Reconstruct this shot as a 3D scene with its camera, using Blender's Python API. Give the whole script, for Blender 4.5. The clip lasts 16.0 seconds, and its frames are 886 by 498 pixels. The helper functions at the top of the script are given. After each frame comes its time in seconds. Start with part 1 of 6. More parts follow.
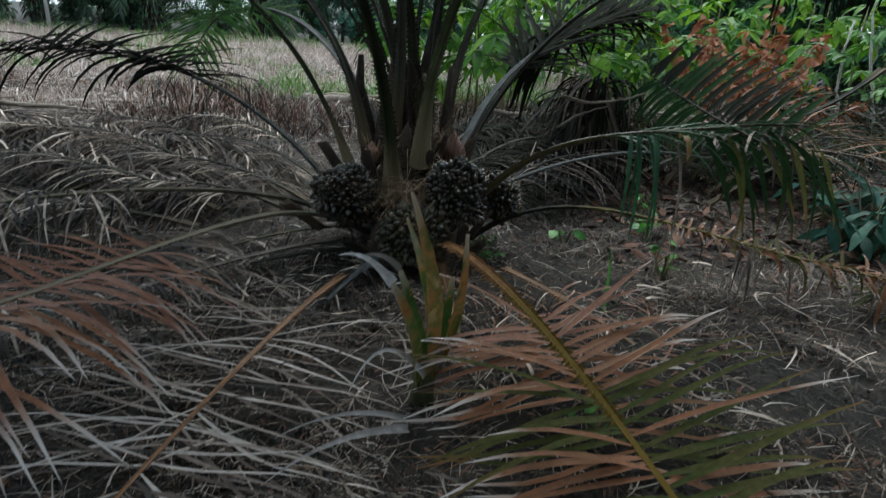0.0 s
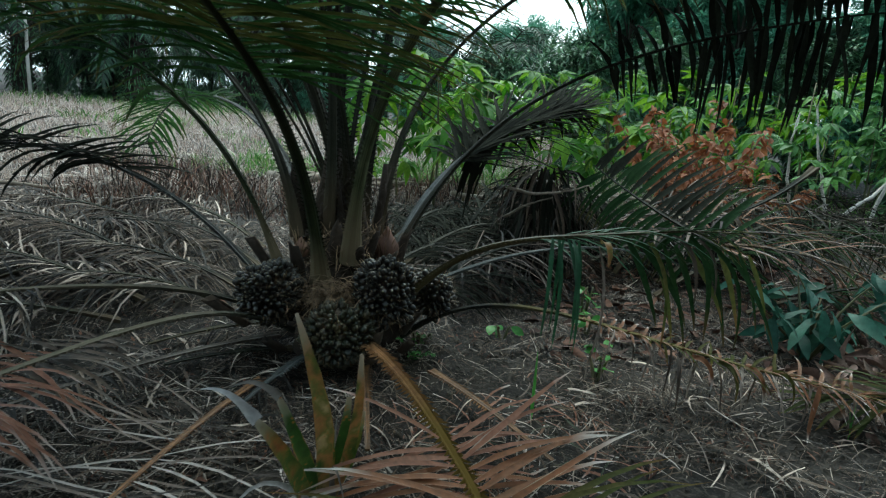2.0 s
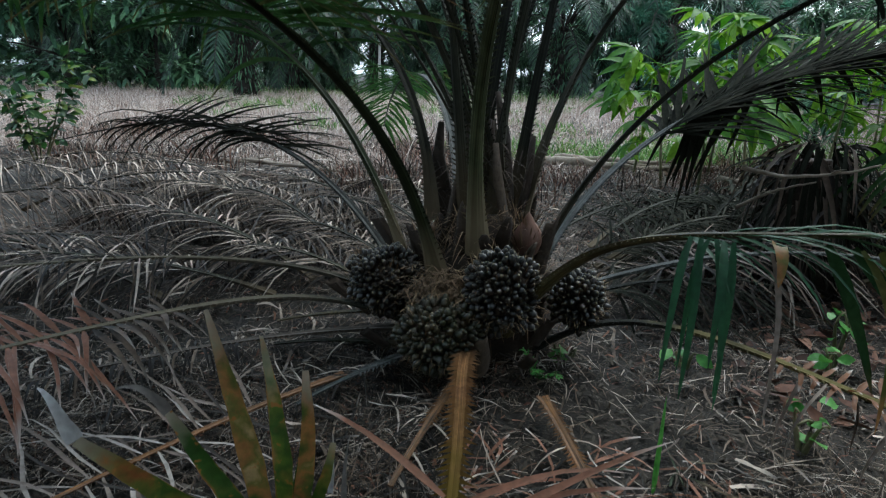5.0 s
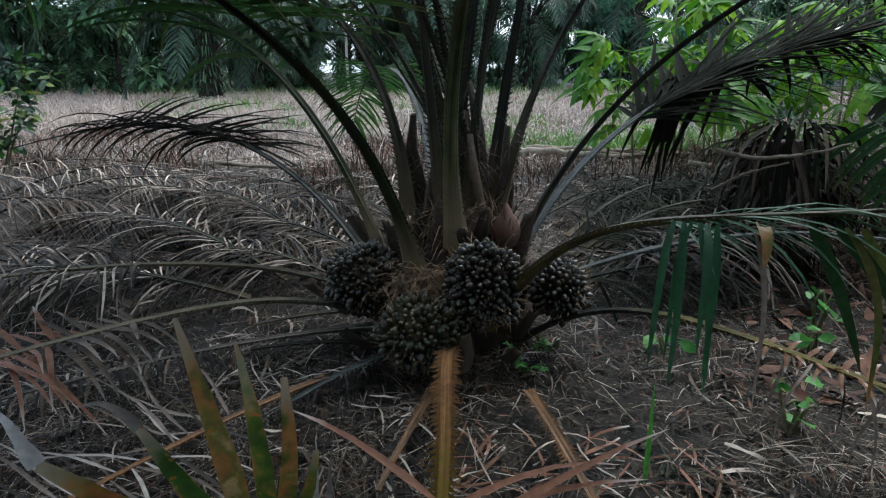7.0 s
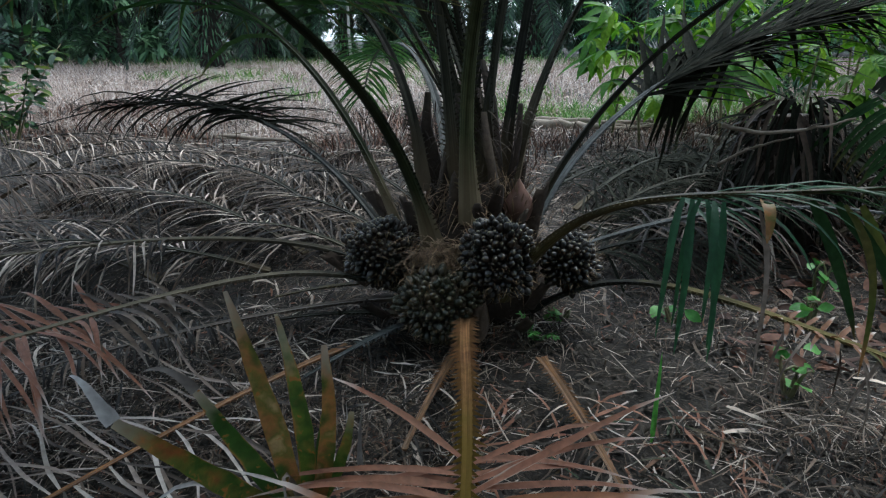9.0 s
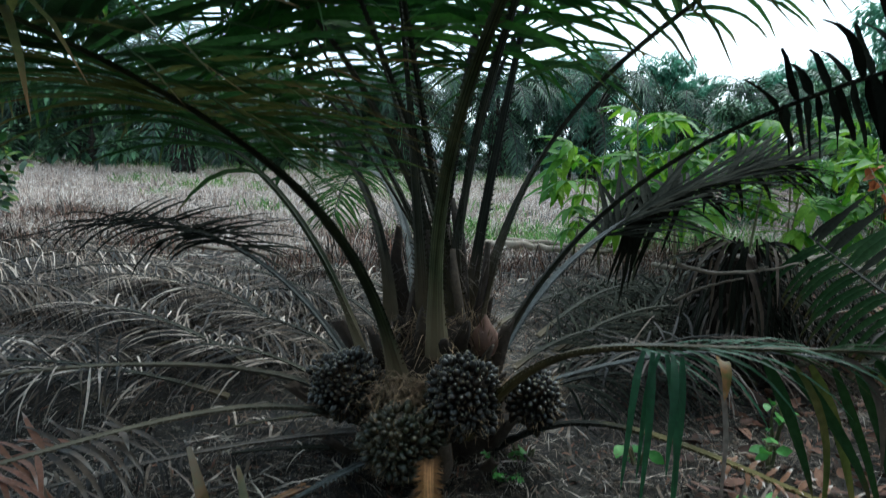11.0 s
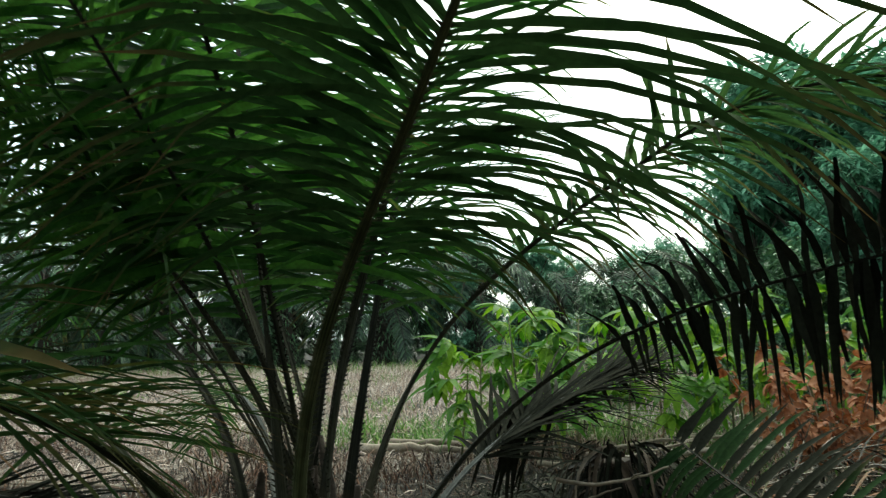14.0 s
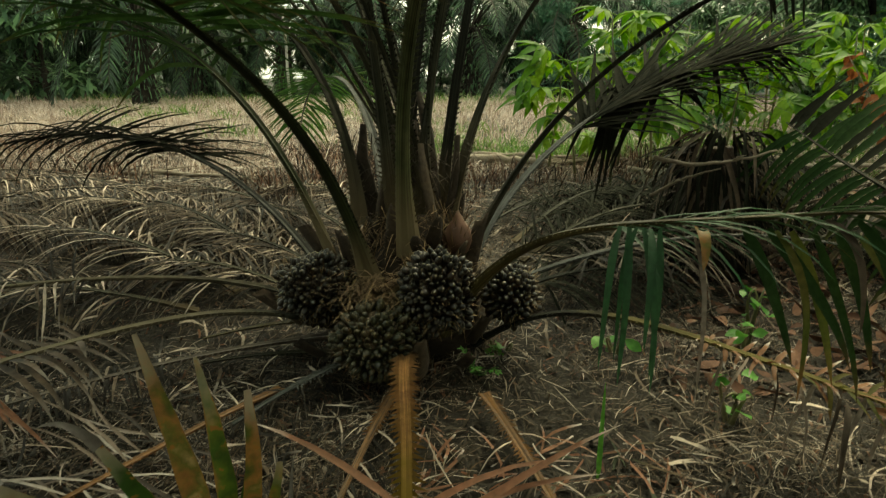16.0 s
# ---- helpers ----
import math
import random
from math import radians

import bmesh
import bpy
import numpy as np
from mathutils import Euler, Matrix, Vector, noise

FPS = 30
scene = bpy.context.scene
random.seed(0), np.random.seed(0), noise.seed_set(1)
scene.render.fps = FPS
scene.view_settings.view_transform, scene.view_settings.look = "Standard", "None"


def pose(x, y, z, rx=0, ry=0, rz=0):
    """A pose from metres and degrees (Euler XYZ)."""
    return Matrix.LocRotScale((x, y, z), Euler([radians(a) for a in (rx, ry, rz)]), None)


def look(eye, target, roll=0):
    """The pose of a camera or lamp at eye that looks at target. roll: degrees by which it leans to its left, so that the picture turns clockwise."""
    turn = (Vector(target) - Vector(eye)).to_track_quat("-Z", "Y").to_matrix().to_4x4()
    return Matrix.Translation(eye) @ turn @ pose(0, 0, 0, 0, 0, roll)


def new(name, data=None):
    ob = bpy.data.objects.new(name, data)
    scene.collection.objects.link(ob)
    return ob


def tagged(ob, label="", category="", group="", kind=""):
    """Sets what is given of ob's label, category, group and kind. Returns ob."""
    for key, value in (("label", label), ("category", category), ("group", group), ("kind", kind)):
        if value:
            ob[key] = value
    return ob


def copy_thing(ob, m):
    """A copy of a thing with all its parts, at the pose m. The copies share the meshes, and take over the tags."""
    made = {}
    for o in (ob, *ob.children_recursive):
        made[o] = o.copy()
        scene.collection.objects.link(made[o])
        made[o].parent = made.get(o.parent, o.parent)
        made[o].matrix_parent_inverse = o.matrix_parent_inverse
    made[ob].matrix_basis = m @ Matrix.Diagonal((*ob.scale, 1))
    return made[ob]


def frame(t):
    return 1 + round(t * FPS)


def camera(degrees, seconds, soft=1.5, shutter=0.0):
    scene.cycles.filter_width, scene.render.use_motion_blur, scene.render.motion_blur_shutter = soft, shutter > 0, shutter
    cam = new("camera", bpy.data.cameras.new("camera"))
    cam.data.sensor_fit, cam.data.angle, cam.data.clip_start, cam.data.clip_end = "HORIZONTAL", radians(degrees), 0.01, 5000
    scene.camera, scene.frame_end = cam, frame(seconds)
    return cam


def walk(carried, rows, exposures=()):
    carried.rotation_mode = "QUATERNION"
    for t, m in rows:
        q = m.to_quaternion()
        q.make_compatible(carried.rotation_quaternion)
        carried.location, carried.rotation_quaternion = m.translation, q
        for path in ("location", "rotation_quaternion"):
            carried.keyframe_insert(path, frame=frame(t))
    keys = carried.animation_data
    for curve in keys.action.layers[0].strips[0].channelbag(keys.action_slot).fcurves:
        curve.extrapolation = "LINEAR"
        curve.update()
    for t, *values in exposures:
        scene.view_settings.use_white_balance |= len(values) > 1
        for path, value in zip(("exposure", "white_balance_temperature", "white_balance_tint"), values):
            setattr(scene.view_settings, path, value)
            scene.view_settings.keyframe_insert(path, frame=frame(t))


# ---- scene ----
cam = camera(70.8, 16.0, soft=1.2, shutter=0.3)
PATH = [
    (0, (-0.318, -2.625, 0.924), (0.091, -0.781, 0.268), 4.2),
    (0.5, (-0.288, -2.621, 1.035), (0.174, -0.748, 0.51), 3.5),
    (1, (-0.289, -2.625, 1.078), (0.175, -0.723, 0.667), 3.9),
    (1.5, (-0.236, -2.622, 1.051), (0.235, -0.725, 0.627), 5.0),
    (2, (-0.111, -2.584, 1.04), (0.356, -0.69, 0.599), 5.2),
    (2.5, (-0.007, -2.413, 0.99), (0.538, -0.55, 0.51), 0.4),
    (3, (0.092, -2.255, 0.986), (0.846, -0.46, 0.529), 4.6),
    (3.5, (0.197, -2.18, 0.961), (0.824, -0.339, 0.495), 2.3),
    (4, (0.37, -2.169, 0.871), (0.791, -0.283, 0.355), 4.6),
    (4.5, (0.497, -2.138, 0.878), (0.436, -0.207, 0.363), 2.8),
    (5, (0.564, -2.133, 0.98), (0.046, -0.277, 0.444), 1.4),
    (5.2, (0.57, -2.131, 0.996), (0.131, -0.238, 0.523), -1.0),
    (7.3, (0.531, -2.092, 0.963), (0.092, -0.221, 0.409), 0.0),
    (7.5, (0.513, -2.101, 0.965), (0.084, -0.225, 0.42), 0.5),
    (8, (0.523, -2.162, 0.974), (0.027, -0.324, 0.359), -2.6),
    (8.2, (0.538, -2.183, 0.971), (0.04, -0.353, 0.338), -2.3),
    (10.3, (0.484, -2.18, 1.066), (0.117, -0.306, 0.472), 1.7),
    (10.5, (0.502, -2.192, 1.055), (0.11, -0.299, 0.542), 0.7),
    (11, (0.505, -2.2, 1.1), (0.156, -0.253, 0.799), 2.0),
    (11.5, (0.509, -2.223, 1.173), (0.133, -0.26, 1.108), 1.5),
    (12, (0.535, -2.232, 1.235), (0.217, -0.259, 1.329), 0.3),
    (12.5, (0.542, -2.198, 1.257), (0.332, -0.22, 1.466), -0.5),
    (13, (0.547, -2.218, 1.278), (0.356, -0.247, 1.554), -0.4),
    (13.5, (0.567, -2.212, 1.3), (0.442, -0.238, 1.596), -1.5),
    (14, (0.588, -2.181, 1.29), (0.581, -0.201, 1.57), -1.3),
    (14.5, (0.626, -2.133, 1.168), (0.688, -0.134, 1.201), -1.6),
    (15, (0.597, -2.119, 1.086), (0.57, -0.133, 0.847), -0.4),
    (15.5, (0.547, -2.132, 1.018), (0.36, -0.182, 0.615), 0.8),
    (16, (0.525, -2.126, 0.978), (0.255, -0.216, 0.448), -0.1),
]
EXPOSURES = [(0, 1.2, 5900, -1), (1.0, 1.25, 5600, -12), (2.5, 1.2, 5800, -12), (3.5, 1.2, 5900, -9), (4.5, 1.22, 5700, -4), (8, 1.3, 5750, 1), (10.5, 1.3, 5550, -3), (11, 1.35, 5550, -7), (12.5, 1.45, 6350, -10), (13.5, 1.42, 6700, -12), (14.5, 1.25, 7200, -13), (15, 1.22, 8200, -13), (15.5, 1.26, 10200, -17), (16, 1.3, 10300, -16)]
walk(cam, [(t, look(eye, target, roll)) for t, eye, target, roll in PATH], EXPOSURES)

# ---- world and light: bright overcast evening ----
world = bpy.data.worlds.new("overcast")
scene.world = world
world.use_nodes = True
wn, wl = world.node_tree.nodes, world.node_tree.links
sky = wn.new("ShaderNodeTexSky")
sky.sky_type = "NISHITA"
sky.sun_disc = False
sky.sun_elevation = radians(48)
sky.sun_rotation = radians(25)
sky.dust_density = 4.0
grey = wn.new("ShaderNodeMixRGB")
grey.inputs[0].default_value = 0.65
grey.inputs[2].default_value = (5.2, 5.6, 6.25, 1)
wl.new(sky.outputs[0], grey.inputs[1])
wl.new(grey.outputs[0], wn["Background"].inputs[0])
wn["Background"].inputs[1].default_value = 0.15
sun_data = bpy.data.lights.new("sun", "SUN")
sun_data.energy = 0.9
sun_data.angle = radians(25)
sun_data.color = (1.0, 0.96, 0.9)
sun = new("sun", sun_data)
sun.matrix_basis = look((3, 6, 10), (0, 0, 0))


# ---- materials ----
def material(name, colors, rough=0.6, scale=8.0, spread=0.5, tip=None, tip_at=0.8, translucent=0.0, bump=0.3,
             fine=60.0, island=False, spots=None, spec=0.4, stretch=None, bias=0.0, foot=None, streak=0.0, gain=0.6, edge=None):
    """colors: two to four base colours mixed by noise and by piece; tip: colour towards the end of a blade."""
    m = bpy.data.materials.new(name)
    m.use_nodes = True
    n, l = m.node_tree.nodes, m.node_tree.links
    bsdf = n["Principled BSDF"]
    bsdf.inputs["Roughness"].default_value = rough
    bsdf.inputs["Specular IOR Level"].default_value = spec
    tc = n.new("ShaderNodeTexCoord")
    vec = tc.outputs["Object"]
    if stretch:
        mp = n.new("ShaderNodeMapping")
        mp.inputs["Scale"].default_value = stretch
        l.new(vec, mp.inputs[0])
        vec = mp.outputs[0]
    big = n.new("ShaderNodeTexNoise")
    big.inputs["Scale"].default_value = scale
    big.inputs["Detail"].default_value = 5
    l.new(vec, big.inputs["Vector"])
    small = n.new("ShaderNodeTexNoise")
    small.inputs["Scale"].default_value = fine
    small.inputs["Detail"].default_value = 4
    l.new(vec, small.inputs["Vector"])
    rnd = n.new("ShaderNodeNewGeometry") if island else n.new("ShaderNodeObjectInfo")
    rout = rnd.outputs["Random Per Island"] if island else rnd.outputs["Random"]
    mul = n.new("ShaderNodeMath")
    mul.operation = "MULTIPLY_ADD"
    mul.inputs[1].default_value = spread
    mul.inputs[2].default_value = 0.5 - spread / 2 - gain / 2 + bias
    l.new(rout, mul.inputs[0])
    add = n.new("ShaderNodeMath")
    add.operation = "MULTIPLY_ADD"
    add.inputs[1].default_value = gain
    l.new(big.outputs["Fac"], add.inputs[0])
    l.new(mul.outputs[0], add.inputs[2])
    ramp = n.new("ShaderNodeValToRGB")
    ramp.color_ramp.elements[0].position = 0.15
    ramp.color_ramp.elements[1].position = 0.85
    ramp.color_ramp.elements[0].color = (*colors[0], 1)
    ramp.color_ramp.elements[1].color = (*colors[-1], 1)
    for k, c in enumerate(colors[1:-1]):
        e = ramp.color_ramp.elements.new(0.15 + 0.7 * (k + 1) / (len(colors) - 1))
        e.color = (*c, 1)
    l.new(add.outputs[0], ramp.inputs[0])
    out = ramp.outputs[0]
    grain = n.new("ShaderNodeMixRGB")
    grain.blend_type = "MULTIPLY"
    grain.inputs[0].default_value = 0.55
    gr = n.new("ShaderNodeMapRange")
    gr.inputs["From Min"].default_value, gr.inputs["From Max"].default_value = 0.3, 0.7
    gr.inputs["To Min"].default_value, gr.inputs["To Max"].default_value = 0.45, 1.25
    l.new(small.outputs["Fac"], gr.inputs["Value"])
    l.new(out, grain.inputs[1])
    l.new(gr.outputs[0], grain.inputs[2])
    out = grain.outputs[0]
    if streak > 0:
        sp = n.new("ShaderNodeMapping")
        sp.inputs["Scale"].default_value = (3, 26, 1)
        l.new(tc.outputs["UV"], sp.inputs[0])
        st = n.new("ShaderNodeTexNoise")
        st.inputs["Scale"].default_value = 1.0
        st.inputs["Detail"].default_value = 6
        l.new(sp.outputs[0], st.inputs["Vector"])
        sg = n.new("ShaderNodeMapRange")
        sg.inputs["From Min"].default_value, sg.inputs["From Max"].default_value = 0.35, 0.65
        sg.inputs["To Min"].default_value, sg.inputs["To Max"].default_value = 1 - streak, 1 + streak * 0.7
        l.new(st.outputs["Fac"], sg.inputs["Value"])
        sx = n.new("ShaderNodeMixRGB")
        sx.blend_type = "MULTIPLY"
        sx.inputs[0].default_value = 1.0
        l.new(out, sx.inputs[1])
        l.new(sg.outputs[0], sx.inputs[2])
        out = sx.outputs[0]
    if tip or spots or foot or edge:
        uv = n.new("ShaderNodeSeparateXYZ")
        l.new(tc.outputs["UV"], uv.inputs[0])
    if tip:
        wob = n.new("ShaderNodeMath")
        wob.operation = "MULTIPLY_ADD"
        wob.inputs[1].default_value = 0.5
        l.new(big.outputs["Fac"], wob.inputs[0])
        l.new(uv.outputs[0], wob.inputs[2])
        rg = n.new("ShaderNodeMapRange")
        rg.inputs["From Min"].default_value, rg.inputs["From Max"].default_value = tip_at + 0.15, tip_at + 0.4
        l.new(wob.outputs[0], rg.inputs["Value"])
        tm = n.new("ShaderNodeMixRGB")
        tm.inputs[2].default_value = (*tip, 1)
        l.new(rg.outputs[0], tm.inputs[0])
        l.new(out, tm.inputs[1])
        out = tm.outputs[0]
    if foot:
        fw = n.new("ShaderNodeMath")
        fw.operation = "MULTIPLY_ADD"
        fw.inputs[1].default_value = 0.12
        l.new(big.outputs["Fac"], fw.inputs[0])
        l.new(uv.outputs[0], fw.inputs[2])
        fg = n.new("ShaderNodeMapRange")
        fg.inputs["From Min"].default_value, fg.inputs["From Max"].default_value = 0.085, 0.19
        fg.inputs["To Min"].default_value, fg.inputs["To Max"].default_value = 0.8, 0.0
        l.new(fw.outputs[0], fg.inputs["Value"])
        fm = n.new("ShaderNodeMixRGB")
        fm.inputs[2].default_value = (*foot, 1)
        l.new(fg.outputs[0], fm.inputs[0])
        l.new(out, fm.inputs[1])
        out = fm.outputs[0]
    if edge:
        ab = n.new("ShaderNodeMath")
        ab.operation = "ABSOLUTE"
        l.new(uv.outputs[1], ab.inputs[0])
        ew = n.new("ShaderNodeMath")
        ew.operation = "MULTIPLY_ADD"
        ew.inputs[1].default_value = 1.6
        l.new(big.outputs["Fac"], ew.inputs[0])
        l.new(ab.outputs[0], ew.inputs[2])
        eg = n.new("ShaderNodeMapRange")
        eg.inputs["From Min"].default_value, eg.inputs["From Max"].default_value = 1.72, 2.0
        l.new(ew.outputs[0], eg.inputs["Value"])
        em = n.new("ShaderNodeMixRGB")
        em.inputs[2].default_value = (*edge, 1)
        l.new(eg.outputs[0], em.inputs[0])
        l.new(out, em.inputs[1])
        out = em.outputs[0]
    if spots:
        sr = n.new("ShaderNodeMapRange")
        sr.inputs["From Min"].default_value, sr.inputs["From Max"].default_value = 0.6, 0.68
        l.new(small.outputs["Fac"], sr.inputs["Value"])
        sm = n.new("ShaderNodeMixRGB")
        sm.inputs[2].default_value = (*spots, 1)
        l.new(sr.outputs[0], sm.inputs[0])
        l.new(out, sm.inputs[1])
        out = sm.outputs[0]
    l.new(out, bsdf.inputs["Base Color"])
    bp = n.new("ShaderNodeBump")
    bp.inputs["Strength"].default_value = bump
    bp.inputs["Distance"].default_value = 0.004
    l.new(small.outputs["Fac"], bp.inputs["Height"])
    l.new(bp.outputs[0], bsdf.inputs["Normal"])
    if translucent > 0:
        tr = n.new("ShaderNodeBsdfTranslucent")
        l.new(out, tr.inputs["Color"])
        mix = n.new("ShaderNodeMixShader")
        mix.inputs[0].default_value = translucent
        l.new(bsdf.outputs[0], mix.inputs[1])
        l.new(tr.outputs[0], mix.inputs[2])
        l.new(mix.outputs[0], n["Material Output"].inputs["Surface"])
    return m


M_GREEN = material("palm_leaf_green", [(0.014, 0.044, 0.008), (0.03, 0.098, 0.014), (0.06, 0.155, 0.024)], 0.62, 6, spec=0.2, spread=0.9,
                   tip=(0.12, 0.08, 0.025), tip_at=0.95, translucent=0.6, island=True)
# two darker copies of the green leaf, with shade put into the colour
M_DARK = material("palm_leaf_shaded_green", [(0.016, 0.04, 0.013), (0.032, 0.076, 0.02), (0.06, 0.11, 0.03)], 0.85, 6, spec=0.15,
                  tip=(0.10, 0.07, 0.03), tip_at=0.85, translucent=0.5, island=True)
M_SHADE = material("palm_leaf_deep_shade_green", [(0.010, 0.024, 0.010), (0.019, 0.046, 0.014), (0.036, 0.068, 0.02)], 0.85, 6, spec=0.12, spread=0.9,
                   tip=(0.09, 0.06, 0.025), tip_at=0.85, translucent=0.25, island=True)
M_OLIVE = material("palm_leaf_olive", [(0.03, 0.05, 0.012), (0.07, 0.085, 0.02), (0.15, 0.115, 0.036)], 0.7, 7, spec=0.2, spread=0.8,
                   tip=(0.2, 0.1, 0.04), tip_at=0.85, translucent=0.5, island=True)
M_ORANGE = material("palm_leaf_dry_orange", [(0.055, 0.06, 0.014), (0.17, 0.065, 0.022), (0.30, 0.11, 0.04)], 0.65, 5,
                    tip=(0.46, 0.41, 0.37), tip_at=0.74, edge=(0.38, 0.29, 0.2), translucent=0.15, island=True)
M_RED = material("palm_leaf_reddish", [(0.035, 0.05, 0.022), (0.13, 0.06, 0.03), (0.22, 0.09, 0.05), (0.30, 0.14, 0.085)], 0.7, 6, spread=0.8,
                 tip=(0.48, 0.42, 0.38), tip_at=0.86, edge=(0.36, 0.27, 0.21), translucent=0.15, island=True)
M_GREY = material("palm_leaf_dry_grey", [(0.012, 0.008, 0.006), (0.034, 0.024, 0.017), (0.145, 0.1, 0.068), (0.68, 0.56, 0.46)], 0.75, 6, gain=0.9,
                  tip=(0.22, 0.19, 0.165), tip_at=0.8, translucent=0.1, spread=1.0, bias=-0.12, island=True)
M_BLEACH = material("palm_leaf_bleached", [(0.035, 0.025, 0.018), (0.115, 0.082, 0.062), (0.24, 0.185, 0.15), (0.46, 0.40, 0.35)], 0.7, 6,
                    translucent=0.1, spread=1.0, bias=0.02, island=True)
M_TEAL = material("palm_leaf_blue_green", [(0.012, 0.042, 0.018), (0.024, 0.082, 0.034), (0.058, 0.16, 0.064)], 0.5, 6, spec=0.4, spread=0.9, translucent=0.3, island=True)
# withered dark leaf; the same near-black also holds silhouette and heap shade
M_BLACK = material("palm_leaf_dead_and_shaded", [(0.009, 0.010, 0.007), (0.018, 0.019, 0.013), (0.038, 0.038, 0.028)], 0.9, 6, spec=0.05, spread=0.8,
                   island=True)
M_PETIOLE = material("petiole_green_brown", streak=0.8, colors=[(0.015, 0.019, 0.008), (0.042, 0.052, 0.02), (0.12, 0.122, 0.062)], rough=0.75, scale=9, spec=0.2,
                     fine=45, stretch=(1, 1, 0.35), spread=0.6, foot=(0.24, 0.18, 0.11))
M_PET_DARK = material("petiole_weathered", streak=0.8, colors=[(0.014, 0.014, 0.010), (0.034, 0.033, 0.022), (0.08, 0.075, 0.05)], rough=0.8, scale=9, spec=0.2,
                      fine=45, stretch=(1, 1, 0.35), spread=0.5, foot=(0.12, 0.09, 0.055))
M_PET_LOW = material("petiole_dark_to_tan", streak=0.8, colors=[(0.014, 0.014, 0.011), (0.034, 0.034, 0.026), (0.075, 0.075, 0.06)], rough=0.85, scale=9, spec=0.12,
                     tip=(0.16, 0.135, 0.095), tip_at=0.22)
M_PET_LOWG = material("petiole_dark_to_yellow", streak=0.8, colors=[(0.014, 0.014, 0.011), (0.034, 0.034, 0.028), (0.085, 0.085, 0.08)], rough=0.85, scale=9, spec=0.12,
                      tip=(0.12, 0.10, 0.038), tip_at=0.26)
M_PET_GREY = material("petiole_grey", streak=0.8, colors=[(0.035, 0.036, 0.032), (0.07, 0.072, 0.068), (0.14, 0.145, 0.14)], rough=0.8, scale=9, fine=45, spec=0.2)
M_PET_GOLD = material("rachis_yellow_brown", streak=0.8, colors=[(0.045, 0.037, 0.012), (0.12, 0.09, 0.027), (0.21, 0.14, 0.05)], rough=0.6, scale=10)
M_PET_RUST = material("rachis_rust_orange", streak=0.8, colors=[(0.09, 0.045, 0.013), (0.20, 0.09, 0.028), (0.36, 0.16, 0.055)], rough=0.6, scale=9)
M_PET_FRONT = material("rachis_orange_to_olive", streak=0.7, colors=[(0.10, 0.048, 0.02), (0.22, 0.11, 0.046), (0.35, 0.19, 0.095)], rough=0.85, spec=0.1, scale=9, foot=(0.04, 0.036, 0.026),
                       tip=(0.095, 0.062, 0.012), tip_at=0.32)
M_PET_TAN = material("rachis_dry_tan", streak=0.8, colors=[(0.045, 0.035, 0.026), (0.11, 0.085, 0.064), (0.24, 0.19, 0.15)], rough=0.65, scale=10)
M_FIBRE = material("leaf_base_fibre", [(0.06, 0.038, 0.022), (0.19, 0.12, 0.068), (0.42, 0.28, 0.16)], 0.85, 18, bump=0.8,
                   stretch=(1, 1, 0.3), island=True)
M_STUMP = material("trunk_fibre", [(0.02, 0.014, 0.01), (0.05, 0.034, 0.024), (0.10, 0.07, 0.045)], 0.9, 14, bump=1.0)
M_FRUIT = material("oil_palm_fruit_black", [(0.004, 0.0035, 0.003), (0.009, 0.007, 0.005), (0.03, 0.016, 0.008)], 0.3, 20,
                   fine=120, bump=0.05, spec=0.6)
M_FRUIT_G = material("oil_palm_fruit_olive", [(0.010, 0.012, 0.005), (0.024, 0.025, 0.009), (0.065, 0.04, 0.015)], 0.34, 20,
                     fine=120, bump=0.05, spec=0.6)
M_BRACT = material("bunch_bract", [(0.10, 0.06, 0.03), (0.22, 0.14, 0.07), (0.34, 0.24, 0.14)], 0.8, 20, island=True)
M_INFLO = material("flower_sheath", [(0.09, 0.045, 0.032), (0.21, 0.105, 0.07), (0.34, 0.2, 0.13)], 0.7, 14, fine=40,
                   stretch=(1, 1, 0.15), bump=0.8)
M_SOIL = material("soil_and_litter", [(0.004, 0.0034, 0.003), (0.013, 0.0105, 0.008), (0.022, 0.0175, 0.0135), (0.038, 0.03, 0.024)], 0.95, 9.0, bump=1.0, gain=1.7,
                  fine=110, spots=(0.06, 0.048, 0.037))
M_STRAW = material("dry_straw", [(0.016, 0.012, 0.009), (0.036, 0.025, 0.016), (0.145, 0.10, 0.067), (0.48, 0.41, 0.345)], 0.8, 3, spread=1.0, bias=-0.17,
                   island=True)
M_DRYGRASS = material("dry_grass", [(0.2, 0.12, 0.085), (0.55, 0.41, 0.335), (0.84, 0.72, 0.63)], 0.8, 0.9, spread=0.9,
                      translucent=0.2, island=True)
M_GRASS = material("green_grass", [(0.05, 0.13, 0.02), (0.10, 0.23, 0.035), (0.20, 0.32, 0.07)], 0.6, 0.7, spread=0.9,
                   translucent=0.3, island=True)
M_CASSAVA = material("cassava_leaf", [(0.04, 0.13, 0.008), (0.10, 0.24, 0.012), (0.21, 0.36, 0.03)], 0.5, 5, spread=0.9, spec=0.2,
                     translucent=0.4, island=True)
M_CASSAVA_B = material("cassava_leaf_pale", [(0.05, 0.13, 0.03), (0.13, 0.28, 0.07), (0.26, 0.44, 0.16)], 0.5, 5, spread=0.9, spec=0.3,
                       translucent=0.4, island=True)
M_HERB = material("herb_leaf", [(0.05, 0.18, 0.03), (0.09, 0.28, 0.045), (0.15, 0.38, 0.07)], 0.45, 12, translucent=0.3)
